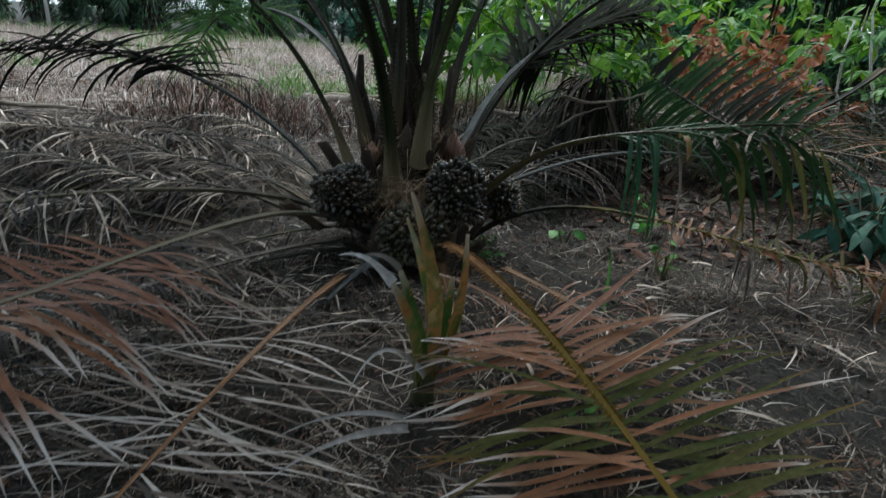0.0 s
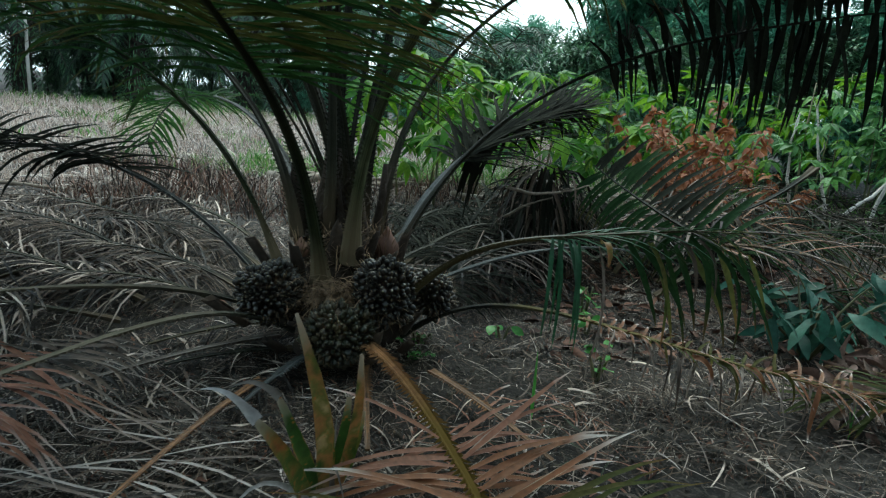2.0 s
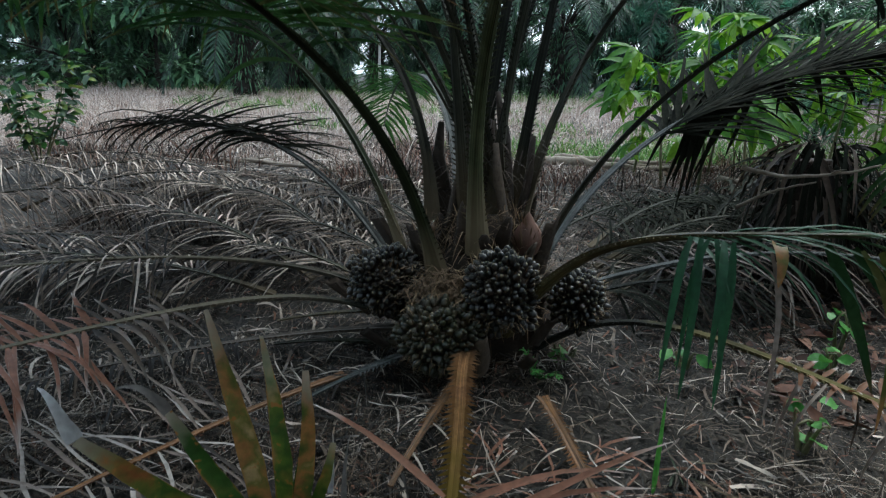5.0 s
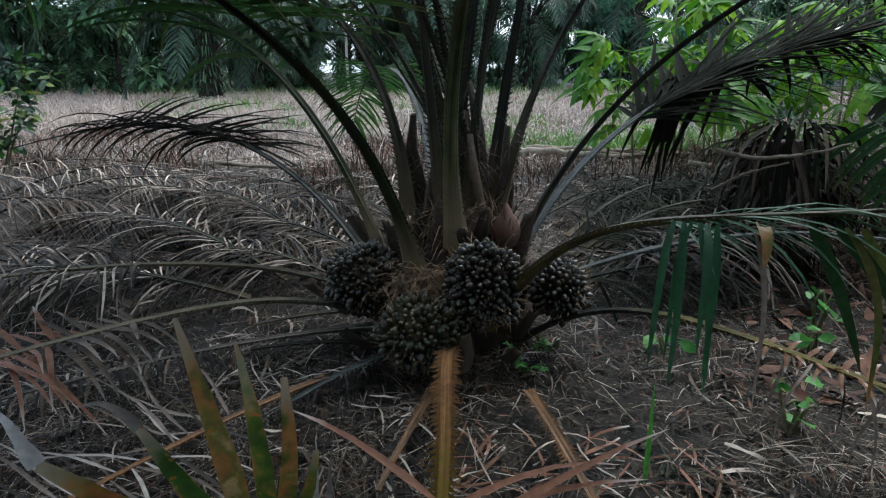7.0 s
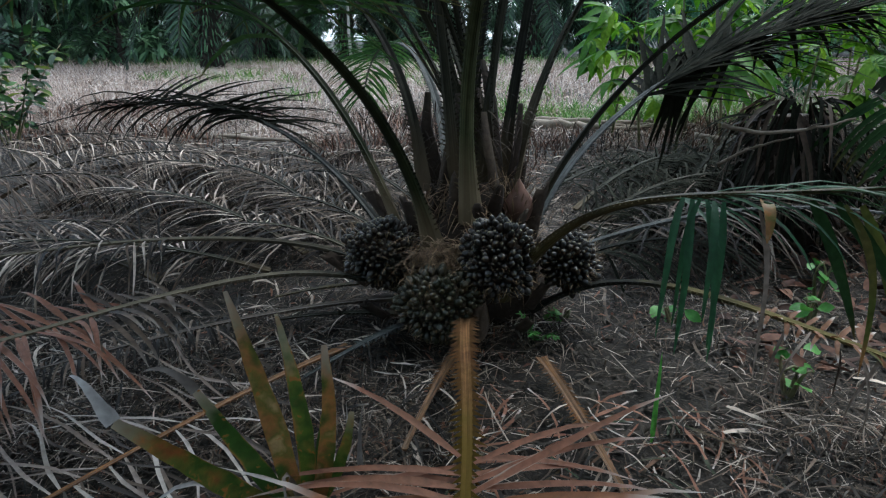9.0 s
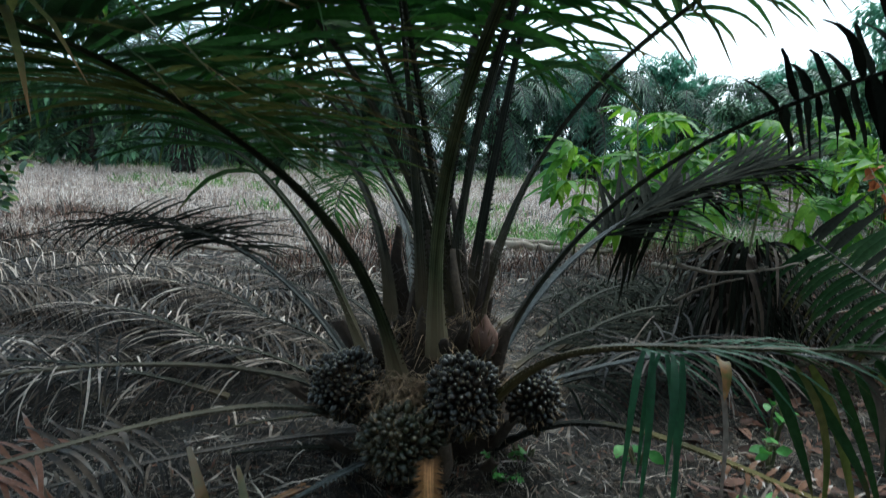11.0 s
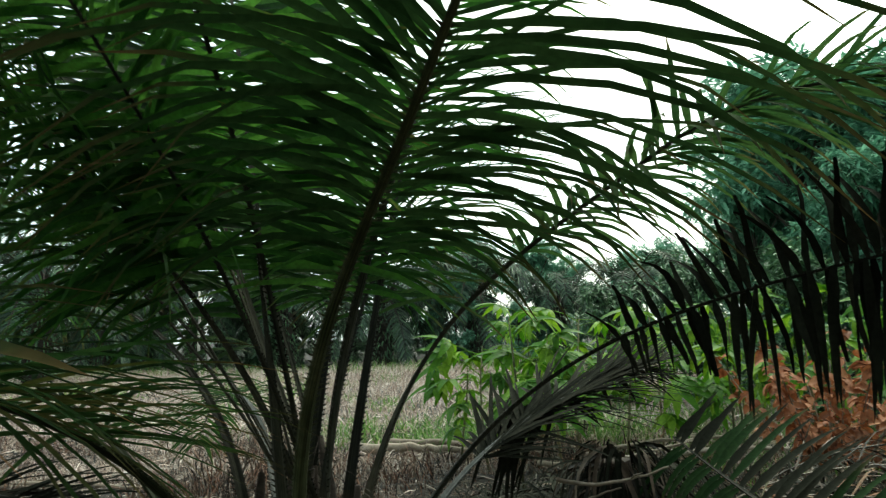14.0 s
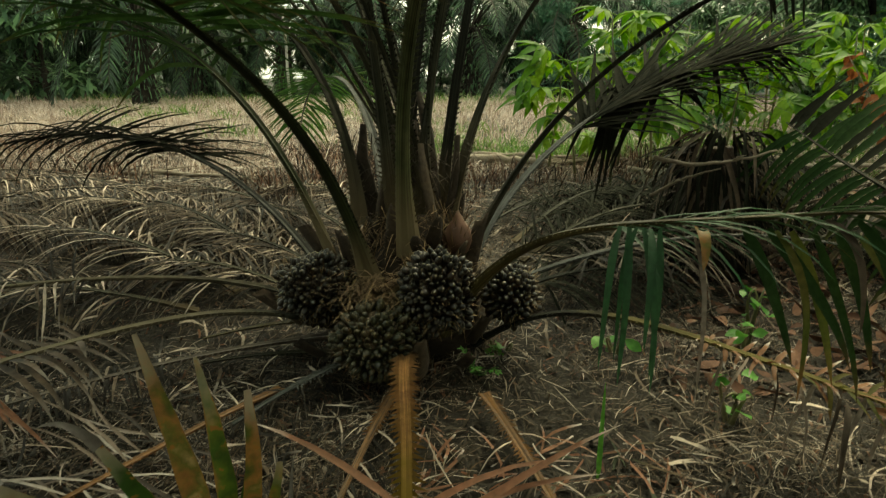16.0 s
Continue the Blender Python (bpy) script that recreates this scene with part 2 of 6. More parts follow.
BLADE_LOOK = dict(rough=0.5, scale=11, gain=1.8, tip=(0.42, 0.34, 0.26), tip_at=0.9, translucent=0.2, fine=50, spread=0.1, edge=(0.30, 0.15, 0.045), spots=(0.33, 0.14, 0.035))
M_BLADE = material("shoot_blade", [(0.28, 0.10, 0.03), (0.15, 0.14, 0.026), (0.045, 0.10, 0.014), (0.10, 0.15, 0.02), (0.33, 0.22, 0.07)], **BLADE_LOOK)
M_BLADE_DRY = material("shoot_blade_browning", [(0.045, 0.09, 0.014), (0.13, 0.12, 0.025), (0.32, 0.15, 0.05), (0.15, 0.14, 0.03), (0.40, 0.28, 0.13)], **{**BLADE_LOOK, "gain": 2.6})
M_BLADE_GREEN = material("shoot_blade_green", [(0.025, 0.06, 0.01), (0.035, 0.085, 0.014), (0.05, 0.11, 0.018), (0.12, 0.14, 0.03)], **BLADE_LOOK)
# dry stigma colour, lightened to carry the fruit's sky glint as well
M_NUB = material("fruit_tip_and_glint", [(0.08, 0.07, 0.04), (0.18, 0.155, 0.095), (0.32, 0.27, 0.17)], 0.7, 20)
M_PALE = material("bleached_blade", [(0.08, 0.06, 0.045), (0.24, 0.21, 0.19), (0.52, 0.49, 0.47)], 0.7, 22)
M_BLUE = material("bush_leaf_blue_green", [(0.018, 0.06, 0.042), (0.035, 0.11, 0.072), (0.06, 0.15, 0.098)], 0.55, 9, spec=0.25,
                  translucent=0.2)
M_RUST = material("withered_leaf_rust", [(0.10, 0.032, 0.013), (0.30, 0.10, 0.036), (0.5, 0.24, 0.11)], 0.7, 10,
                  translucent=0.25)
M_CURL = material("curled_leaf_pinkish", [(0.10, 0.055, 0.04), (0.28, 0.17, 0.13), (0.52, 0.38, 0.32)], 0.75, 14, spread=0.9)
M_DRIFT = material("fallen_leaf_brown", [(0.05, 0.022, 0.014), (0.13, 0.055, 0.032), (0.24, 0.12, 0.075)], 0.8, 10, island=True, spread=0.9)
M_TWIG = material("dry_branch", [(0.12, 0.09, 0.065), (0.24, 0.19, 0.14), (0.40, 0.34, 0.27)], 0.8, 14, bump=0.6)
M_STEM = material("green_stem", [(0.06, 0.07, 0.03), (0.12, 0.12, 0.05), (0.22, 0.17, 0.09)], 0.6, 10)
M_BARK = material("bark", [(0.012, 0.010, 0.008), (0.035, 0.028, 0.021), (0.085, 0.07, 0.055)], 0.95, 5, bump=1.0, fine=25)
M_WOODS = material("woods_leaf", [(0.012, 0.028, 0.016), (0.028, 0.062, 0.032), (0.07, 0.14, 0.062)], 0.6, 0.5, spread=0.9,
                   translucent=0.2, island=True)
M_THICKET = material("thicket_leaf", [(0.028, 0.065, 0.034), (0.07, 0.15, 0.075), (0.16, 0.29, 0.135)], 0.6, 0.5, spread=0.9,
                     translucent=0.2, island=True)
M_SAP = material("sapling_leaf", [(0.014, 0.04, 0.01), (0.03, 0.085, 0.018), (0.06, 0.14, 0.03), (0.26, 0.30, 0.05)], 0.5, 9, spread=0.8, bias=-0.1,
                 translucent=0.3)
M_BROWN = material("palm_leaf_dry_brown", [(0.018, 0.012, 0.008), (0.06, 0.04, 0.027), (0.14, 0.095, 0.066), (0.30, 0.24, 0.195)], 0.75, 6, spread=1.0,
                   bias=-0.16, translucent=0.1, island=True)
# leaf green paled and blued so that the colour carries distant haze
M_WOODS_L = material("feathery_leaf_haze_tint", [(0.07, 0.19, 0.115), (0.13, 0.31, 0.195), (0.21, 0.42, 0.28)], 0.6, 0.6, spread=0.9,
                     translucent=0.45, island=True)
M_POST = material("bleached_post", [(0.30, 0.26, 0.22), (0.45, 0.40, 0.35), (0.60, 0.56, 0.50)], 0.8, 3)


# ---- mesh helpers ----
UP = Vector((0, 0, 1))


class Sheet:
    """Collects vertices, faces and a lengthwise coordinate, and links them as one mesh object."""

    def __init__(self):
        self.v, self.f, self.u, self.w = [], [], [], []

    def vert(self, p, u=0.0, w=0.0):
        self.v.append((p[0], p[1], p[2]))
        self.u.append(u)
        self.w.append(w)
        return len(self.v) - 1

    def mesh(self, name, mat, smooth=True):
        me = bpy.data.meshes.new(name)
        me.from_pydata(self.v, [], self.f)
        uv = me.uv_layers.new(name="UVMap")
        idx = np.empty(len(me.loops), dtype=np.int32)
        me.loops.foreach_get("vertex_index", idx)
        co = np.zeros((len(idx), 2), dtype=np.float32)
        co[:, 0] = np.array(self.u, dtype=np.float32)[idx]
        co[:, 1] = np.array(self.w, dtype=np.float32)[idx]
        uv.data.foreach_set("uv", co.ravel())
        if smooth:
            me.polygons.foreach_set("use_smooth", np.ones(len(me.polygons), dtype=bool))
        me.materials.append(mat)
        return me

    def obj(self, name, mat, parent=None, label="", smooth=True):
        return child(new(name, self.mesh(name, mat, smooth)), parent, label)


def child(ob, parent, label=""):
    if parent is not None:
        ob.parent = parent
        p = parent
        m = Matrix.Identity(4)
        while p is not None:
            m = p.matrix_basis @ m if p.parent is None else p.matrix_parent_inverse @ p.matrix_basis @ m
            p = p.parent
        ob.matrix_parent_inverse = m.inverted()
    if label:
        tagged(ob, label)
    return ob


def thing(name, at, label, category, group="", kind=""):
    ob = new(name)
    ob.empty_display_size = 0.1
    ob.matrix_basis = Matrix.Translation(at)
    return tagged(ob, label, category, group, kind)


def hump(x, y):
    """Height of the ground."""
    p = Vector((x * 0.6, y * 0.6, 3.1))
    near = math.exp(-((x - 0.1) ** 2 + y * y) / 0.6)
    return 0.035 * noise.noise(p) + 0.02 * noise.noise(p * 4) * (1 if abs(x) + abs(y) < 9 else 0) + 0.04 * near - 0.012


def tube(sh, pts, radii, sides=6, flat=1.0, side0=None, cap=True):
    """A swept tube through pts; flat squashes it across its second axis."""
    rings = []
    n = len(pts)
    for i, p in enumerate(pts):
        t = (pts[min(i + 1, n - 1)] - pts[max(i - 1, 0)]).normalized()
        s = t.cross(UP) if side0 is None else side0 - t * side0.dot(t)
        if s.length < 0.05:
            s = t.cross(Vector((0.3, 1, 0)))
        s.normalize()
        u = s.cross(t)
        r = radii[i]
        ring = []
        for k in range(sides):
            a = 2 * math.pi * k / sides
            ring.append(sh.vert(p + s * (math.cos(a) * r) + u * (math.sin(a) * r * flat), i / (n - 1)))
        rings.append(ring)
    for a, b in zip(rings, rings[1:]):
        for k in range(sides):
            sh.f.append((a[k], a[(k + 1) % sides], b[(k + 1) % sides], b[k]))
    if cap:
        sh.f.append(tuple(rings[-1]))
        sh.f.append(tuple(reversed(rings[0])))


STALK = [(1.0, 0.42), (0.6, 0.34), (0.12, 0.1), (-0.5, 0.36), (-1.0, 0.42), (-0.8, -0.35), (-0.25, -0.85), (0.35, -0.8), (0.85, -0.3)]


def stalk_tube(sh, pts, radii, flat=0.75):
    """A grooved leaf stalk, flat above and keeled below, its edge seam running along it."""
    n, sides = len(pts), len(STALK)
    rings = []
    for i, p in enumerate(pts):
        t = (pts[min(i + 1, n - 1)] - pts[max(i - 1, 0)]).normalized()
        s = t.cross(UP)
        if s.length < 0.05:
            s = t.cross(Vector((0.3, 1, 0)))
        s.normalize()
        u = s.cross(t)
        r = radii[i]
        rings.append([sh.vert(p + s * (x * r) + u * (y * r * flat), i / (n - 1), k / sides) for k, (x, y) in enumerate(STALK)])
    for a, b in zip(rings, rings[1:]):
        for k in range(sides):
            sh.f.append((a[k], a[(k + 1) % sides], b[(k + 1) % sides], b[k]))
    sh.f.append(tuple(rings[-1]))


def blade(sh, base, d, nrm, length, width, droop=0.15, fold=0.25, n=5, cut=0.0, floor=None, wave=0.0, rng=random):
    """A folded, tapering, bending blade. cut: share of the end that is cut off straight."""
    p, d = Vector(base), Vector(d).normalized()
    step = length / n
    rows = []
    ph = rng.uniform(0, 6)
    for i in range(n + 1):
        s = i / n
        side = d.cross(nrm)
        if side.length < 1e-3:
            side = d.cross(Vector((1, 0.2, 0)))
        side.normalize()
        up = side.cross(d)
        prof = min(1.0, 0.4 + 3.2 * s) * max(0.0, 1 - s * (1 - cut)) ** 0.55
        w = width * 0.5 * prof
        if i == n and cut == 0:
            rows.append((sh.vert(p, 1.0, 0.0),))
        else:
            rows.append((sh.vert(p - side * w + up * (fold * w), s, -1.0), sh.vert(p, s), sh.vert(p + side * w + up * (fold * w), s, 1.0)))
        d = (d - UP * (droop * (0.35 + 1.3 * s)) + side * (wave * math.sin(ph + 5 * s))).normalized()
        p = p + d * step
        if floor is not None and p.z < floor:
            p.z = floor + 0.004
            d.z = max(d.z, 0.0)
            d.normalize()
    for a, b in zip(rows, rows[1:]):
        if len(b) == 1:
            sh.f.append((a[0], a[1], b[0]))
            sh.f.append((a[1], a[2], b[0]))
        else:
            sh.f.append((a[0], a[1], b[1], b[0]))
            sh.f.append((a[1], a[2], b[2], b[1]))


def arc(ctrl, ext=0.0, droop=0.6, count=40):
    """Points along a cubic, carried on by ext metres with a sag, at even steps."""
    c = [Vector(p) for p in ctrl]
    pts = []
    for i in range(31):
        u = i / 30
        pts.append(c[0] * (1 - u) ** 3 + c[1] * (3 * u * (1 - u) ** 2) + c[2] * (3 * u * u * (1 - u)) + c[3] * u ** 3)
    d = (pts[-1] - pts[-3]).normalized()
    k = max(1, int(ext / 0.05))
    for i in range(k if ext > 0 else 0):
        d = (d - UP * (droop * 0.05)).normalized()
        pts.append(pts[-1] + d * (ext / k))
    acc = [0.0]
    for a, b in zip(pts, pts[1:]):
        acc.append(acc[-1] + (b - a).length)
    out, j = [], 0
    for i in range(count + 1):
        s = acc[-1] * i / count
        while j < len(acc) - 2 and acc[j + 1] < s:
            j += 1
        w = (s - acc[j]) / max(acc[j + 1] - acc[j], 1e-6)
        out.append(pts[j].lerp(pts[j + 1], min(max(w, 0), 1)))
    return out, acc[-1]


def frond(parent, ctrl, ext=0.0, sag=0.6, leaf=M_GREEN, stalk=M_PETIOLE, start=0.35, gap=0.028, length=0.5, width=0.03,
          droop=0.12, base_w=0.06, tip_w=0.008, elev=0.25, spread=(65, 35), singles=False, spines=0.016, seed=1, floor=None,
          missing=0.06, label="", flare=1.45, wave=0.02, sides=(-1, 1), low=-0.35, jitter=7, spine_gap=0.022, girth=0.78, end=1.0, cut=0.0, ranks=None):
    """A palm frond: a spiny stalk that tapers into the rachis, with two ranks of folded leaflets.
    ranks: for each side its spread at both ends, its length at both ends and its droop."""
    rng = random.Random(seed)
    pts, total = arc(ctrl, ext, sag)
    n = len(pts) - 1
    sh = Sheet()
    radii = []
    for i in range(n + 1):
        s = i / n
        r = (base_w * girth * (1 - s) ** 1.1 + tip_w * s) * 0.5
        if s < 0.13:
            r *= 1 + (flare - 1) * (1 - s / 0.13) ** 1.5
        radii.append(r)
    stalk_tube(sh, pts, radii)
    if spines > 0:
        k = int(total * min(1.0, start + 0.25) / spine_gap)
        for i in range(k):
            s = (0.05 + (start + 0.2) * i / k) * n
            a = int(s)
            p = pts[a].lerp(pts[min(a + 1, n)], s - a)
            t = (pts[min(a + 1, n)] - pts[a]).normalized()
            sd = t.cross(UP)
            if sd.length < 0.05:
                sd = Vector((1, 0, 0))
            sd.normalize()
            for q in (-1, 1):
                r = radii[a] * 0.9
                o = p + sd * (q * r) + UP * (0.002 * rng.uniform(-1, 1))
                tipp = o + sd * (q * spines * rng.uniform(0.6, 1.2)) + t * (spines * 0.5)
                h = spines * 0.3
                a0, a1, a2, a3 = (sh.vert(v, s / n) for v in (o - t * h, o + t * h, o + sd.cross(t) * h, tipp))
                sh.f += [(a0, a1, a3), (a1, a2, a3), (a2, a0, a3)]
    stalk_ob = sh.obj("frond", stalk, parent, label, smooth=False)
    ls = Sheet()
    count = int(total * (end - start) / gap)
    for i in range(count):
        s = start + (end - start) * (i + 0.5) / count
        for q in sides:
            if rng.random() < missing:
                continue
            x = min(s + rng.uniform(-0.3, 0.3) * (1 - start) / count, 0.999) * n
            a = int(x)
            p = pts[a].lerp(pts[min(a + 1, n)], x - a)
            t = (pts[min(a + 1, n)] - pts[max(a - 1, 0)]).normalized()
            sd = t.cross(UP)
            if sd.length < 0.15:
                sd = t.cross(Vector((0.4, -1, 0)))
            sd.normalize()
            up = sd.cross(t)
            w = (s - start) / (end - start)
            s0, s1, l0, l1, sink = ranks[q] if ranks else (*spread, length, length, droop)
            ang = radians(s0 + (s1 - s0) * w + rng.uniform(-jitter, jitter))
            e = elev * (1 if (i + (q > 0)) % 2 else low) + rng.uniform(-0.017, 0.017) * jitter
            d = t * math.cos(ang) + sd * (q * math.sin(ang)) + up * e
            ln = (l0 + (l1 - l0) * w) * (0.45 + 0.55 * math.sin(math.pi * min(1, 0.16 + w * 0.84)) ** 0.7) * rng.uniform(0.85, 1.1)
            target = Sheet() if singles else ls
            blade(target, p + sd * (q * radii[a] * 0.8), d, up, ln, width * rng.uniform(0.8, 1.15), sink * rng.uniform(0.6, 1.5),
                  0.35, 5, cut, floor, wave, rng)
            if singles:
                kinds = leaf if isinstance(leaf, list) else [leaf]
                pick = min(len(kinds) - 1, max(0, int(w * len(kinds) + rng.uniform(-0.6, 0.6))))
                target.obj("leaflet", kinds[pick], stalk_ob)
    if not singles and ls.v:
        tagged(ls.obj("foliage", leaf, stalk_ob), kind="stuff")
    return stalk_ob


def leaf_mesh(name, mat, length, width, fold=0.2, droop=0.1, n=5, seed=0):
    """A single broad leaf along +x, lying on z = 0."""
    rng = random.Random(seed)
    sh = Sheet()
    rows = []
    for i in range(n + 1):
        s = i / n
        w = width * 0.5 * math.sin(math.pi * min(max(s * 0.93 + 0.05, 0), 1)) ** 0.8
        x, z = s * length, -droop * length * s * s
        c = rng.uniform(-0.1, 0.1) * width
        rows.append((sh.vert((x, -w, z + fold * w + c), s), sh.vert((x, 0, z), s), sh.vert((x, w, z + fold * w - c), s)))
    for a, b in zip(rows, rows[1:]):
        sh.f.append((a[0], a[1], b[1], b[0]))
        sh.f.append((a[1], a[2], b[2], b[1]))
    return sh.mesh(name, mat)


def face(p, d, nrm, scale=1.0):
    """Pose with +x along d and +z near nrm."""
    x = Vector(d).normalized()
    y = Vector(nrm).cross(x)
    if y.length < 1e-3:
        y = Vector((0, 1, 0))
    y.normalize()
    z = x.cross(y)
    m = Matrix((x, y, z)).transposed().to_4x4()
    m.translation = p
    return m @ Matrix.Scale(scale, 4)


def rand_dir(rng, low=-0.2, high=0.6):
    a = rng.uniform(0, 2 * math.pi)
    return Vector((math.cos(a), math.sin(a), rng.uniform(low, high))).normalized()


# ---- ground ----
def build_ground():
    n = 170
    ax = [math.sinh(6.0 * (i / n - 0.5) * 2) / math.sinh(6.0) * 900 for i in range(n + 1)]
    sh = Sheet()
    for y in ax:
        for x in ax:
            sh.vert((x + 0.3, y, hump(x + 0.3, y) if abs(x) < 60 and abs(y) < 60 else -0.01))
    for j in range(n):
        for i in range(n):
            k = j * (n + 1) + i
            sh.f.append((k, k + 1, k + n + 2, k + n + 1))
    tagged(sh.obj("ground", M_SOIL), "dark soil strewn with dry palm litter", "ground", kind="structure")


build_ground()


def strips(name, mat, count, area, length, width, lift, seed, label, category, weight=None, curl=0.5):
    """Dry strips strewn over the ground, joined as one mesh."""
    rng = random.Random(seed)
    sh = Sheet()
    x0, x1, y0, y1 = area
    for _ in range(count):
        for _ in range(5):
            x, y = rng.uniform(x0, x1), rng.uniform(y0, y1)
            if weight is None or rng.random() < weight(x, y):
                break
        else:
            continue
        a = rng.uniform(0, 2 * math.pi)
        ln, w = rng.uniform(*length), rng.uniform(*width)
        bend, top, tilt = rng.uniform(-curl, curl), rng.uniform(0, lift) * 0.3, rng.uniform(-lift, lift)
        z = hump(x, y) + rng.uniform(0.0, lift)
        prev = None
        bits = 4 if length[1] > 0.13 else 2
        for i in range(bits + 1):
            s = i / bits
            d = a + bend * (s - 0.5) * 2
            px, py = x + math.cos(d) * ln * (s - 0.5), y + math.sin(d) * ln * (s - 0.5)
            pz = max(z + top * math.sin(math.pi * s) + tilt * (s - 0.5) + rng.uniform(-0.001, 0.001), hump(px, py) + 0.003)
            ww = w * (0.35 + 0.65 * math.sin(math.pi * (0.1 + 0.8 * s)))
            nx, ny = -math.sin(d) * ww / 2, math.cos(d) * ww / 2
            cur = (sh.vert((px - nx, py - ny, pz), s), sh.vert((px + nx, py + ny, pz + rng.uniform(-0.3, 0.6) * ww), s))
            if prev:
                sh.f.append((prev[0], prev[1], cur[1], cur[0]))
            prev = cur
    return tagged(sh.obj(name, mat), label, category, kind="stuff")


def patchy(x, y):
    """Litter that lies in drifts with bare soil between, thinner on the trodden soil beside the palm."""
    k = 0.5 + 1.5 * noise.noise(Vector((x * 2.2, y * 2.2, 5.5))) + 0.8 * noise.noise(Vector((x * 7, y * 7, 2.5)))
    fade = min(1.0, max(0.0, 1.6 - math.hypot(x - 0.3, y - 0.6) / 4.2))
    right = min(1.0, max(0.0, (x - 0.3) / 0.3)) * (1 if y < 2.6 else 0)
    heap = 0.22 if x < -0.3 and -0.2 < y < 2.8 else 1.0
    return fade * heap * (1 - (0.6 if y < -0.3 else 0.45) * right) * min(1.0, max(0.12, k))


def far_off(x, y):
    """Nothing close round the palm, where finer litter lies."""
    return 1.0 if math.hypot(x - 0.6, y + 0.2) > 3.2 else 0.04


def heaped(x, y):
    """Most litter on the left of the palm, where the dry fronds lie."""
    return patchy(x, y) * (1.0 if x < 0.0 and y > -0.5 else 0.35)


strips("straw_litter", M_STRAW, 60000, (-5.5, 6.0, -5.0, 5.5), (0.05, 0.2), (0.002, 0.005), 0.035, 3,
       "thin grey-brown straw strewn over the soil", "litter", patchy, curl=0.14)
strips("foot_litter", M_STRAW, 120000, (-2.6, 3.2, -2.2, 2.4), (0.025, 0.12), (0.0015, 0.0042), 0.035, 9,
       "fine criss-crossed straw and fibre round the palm", "litter", patchy, curl=0.16)
strips("stalk_litter", M_GREY, 1700, (-2.4, 3.0, -2.0, 2.4), (0.08, 0.3), (0.003, 0.007), 0.05, 10,
       "thin broken stalks lying across one another", "litter", patchy, curl=0.2)
strips("scattered_straw", M_STRAW, 22000, (-8, 9, -7, 8), (0.08, 0.4), (0.003, 0.009), 0.03, 6,
       "sparse straw scattered on the plantation floor", "litter", far_off, curl=0.3)
strips("leaf_litter", M_GREY, 6500, (-4.2, 5.0, -4.5, 5.0), (0.07, 0.26), (0.005, 0.013), 0.05, 4,
       "fallen dry palm leaflets, grey and curled, on the soil", "litter", heaped, curl=0.3)
strips("leaf_chips", M_DRIFT, 30000, (-3.5, 4.5, -3.0, 4.0), (0.012, 0.05), (0.004, 0.012), 0.025, 7,
       "broken brown leaf bits on the soil", "litter", patchy, curl=0.3)
strips("dark_chips", M_BARK, 40000, (-2.6, 3.6, -2.2, 2.6), (0.01, 0.045), (0.004, 0.012), 0.02, 12,
       "dark crumbs of bark and rotted leaf on the soil", "litter", curl=0.3)
strips("pale_chips", M_STRAW, 50000, (-3.0, 4.0, -2.4, 3.4), (0.008, 0.04), (0.002, 0.006), 0.03, 8,
       "broken pale straw bits on the soil", "litter", patchy, curl=0.3)
strips("bleached_litter", M_BLEACH, 90, (-1.9, 1.9, -2.0, -0.55), (0.06, 0.24), (0.003, 0.008), 0.05, 13,
       "bleached dry leaflets lying in front of the palm", "litter", curl=0.4)
strips("reddish_leaflets", M_RED, 110, (0.25, 1.0, -1.15, -0.6), (0.08, 0.24), (0.005, 0.011), 0.04, 19,
       "fallen dull red leaflets beside the stalk", "litter", curl=0.25)
strips("far_litter", M_STRAW, 7000, (-7, 7, 3.0, 7.0), (0.15, 0.5), (0.006, 0.02), 0.08, 5,
       "dry straw and stalks along the edge of the field", "litter", curl=0.3)
strips("field_straw", M_DRYGRASS, 30000, (-26, 12, 4.2, 27), (0.1, 0.35), (0.006, 0.016), 0.1, 18,
       "pale straw lying flat over the fallow field", "litter", curl=0.4)


def grass(name, mat, count, spot, height, width, seed, label):
    """Upright blades; spot(rng) gives a place."""
    rng = random.Random(seed)
    sh = Sheet()
    for _ in range(count):
        x, y, grow = spot(rng)
        h = rng.uniform(*height) * grow * (0.55 + 0.9 * abs(noise.noise(Vector((x * 0.5, y * 0.5, 7)))))
        a = rng.uniform(0, 2 * math.pi)
        lean = rng.uniform(0.05, 1.0) * h * 1.5
        lx, ly = math.cos(a) * lean, math.sin(a) * lean
        b = rng.uniform(0, math.pi)
        w = rng.uniform(*width) * grow
        wx, wy = math.cos(b) * w / 2, math.sin(b) * w / 2
        z = hump(x, y) if abs(y) < 12 else -0.02
        a0, a1 = sh.vert((x - wx, y - wy, z), 0), sh.vert((x + wx, y + wy, z), 0)
        b0 = sh.vert((x + lx * 0.35 - wx * 0.8, y + ly * 0.35 - wy * 0.8, z + h * 0.6), 0.6)
        b1 = sh.vert((x + lx * 0.35 + wx * 0.8, y + ly * 0.35 + wy * 0.8, z + h * 0.6), 0.6)
        c = sh.vert((x + lx, y + ly, z + h * rng.uniform(0.85, 1.0)), 1)
        sh.f += [(a0, a1, b1, b0), (b0, b1, c)]
    tagged(sh.obj(name, mat, smooth=False), label, "grass", kind="stuff")


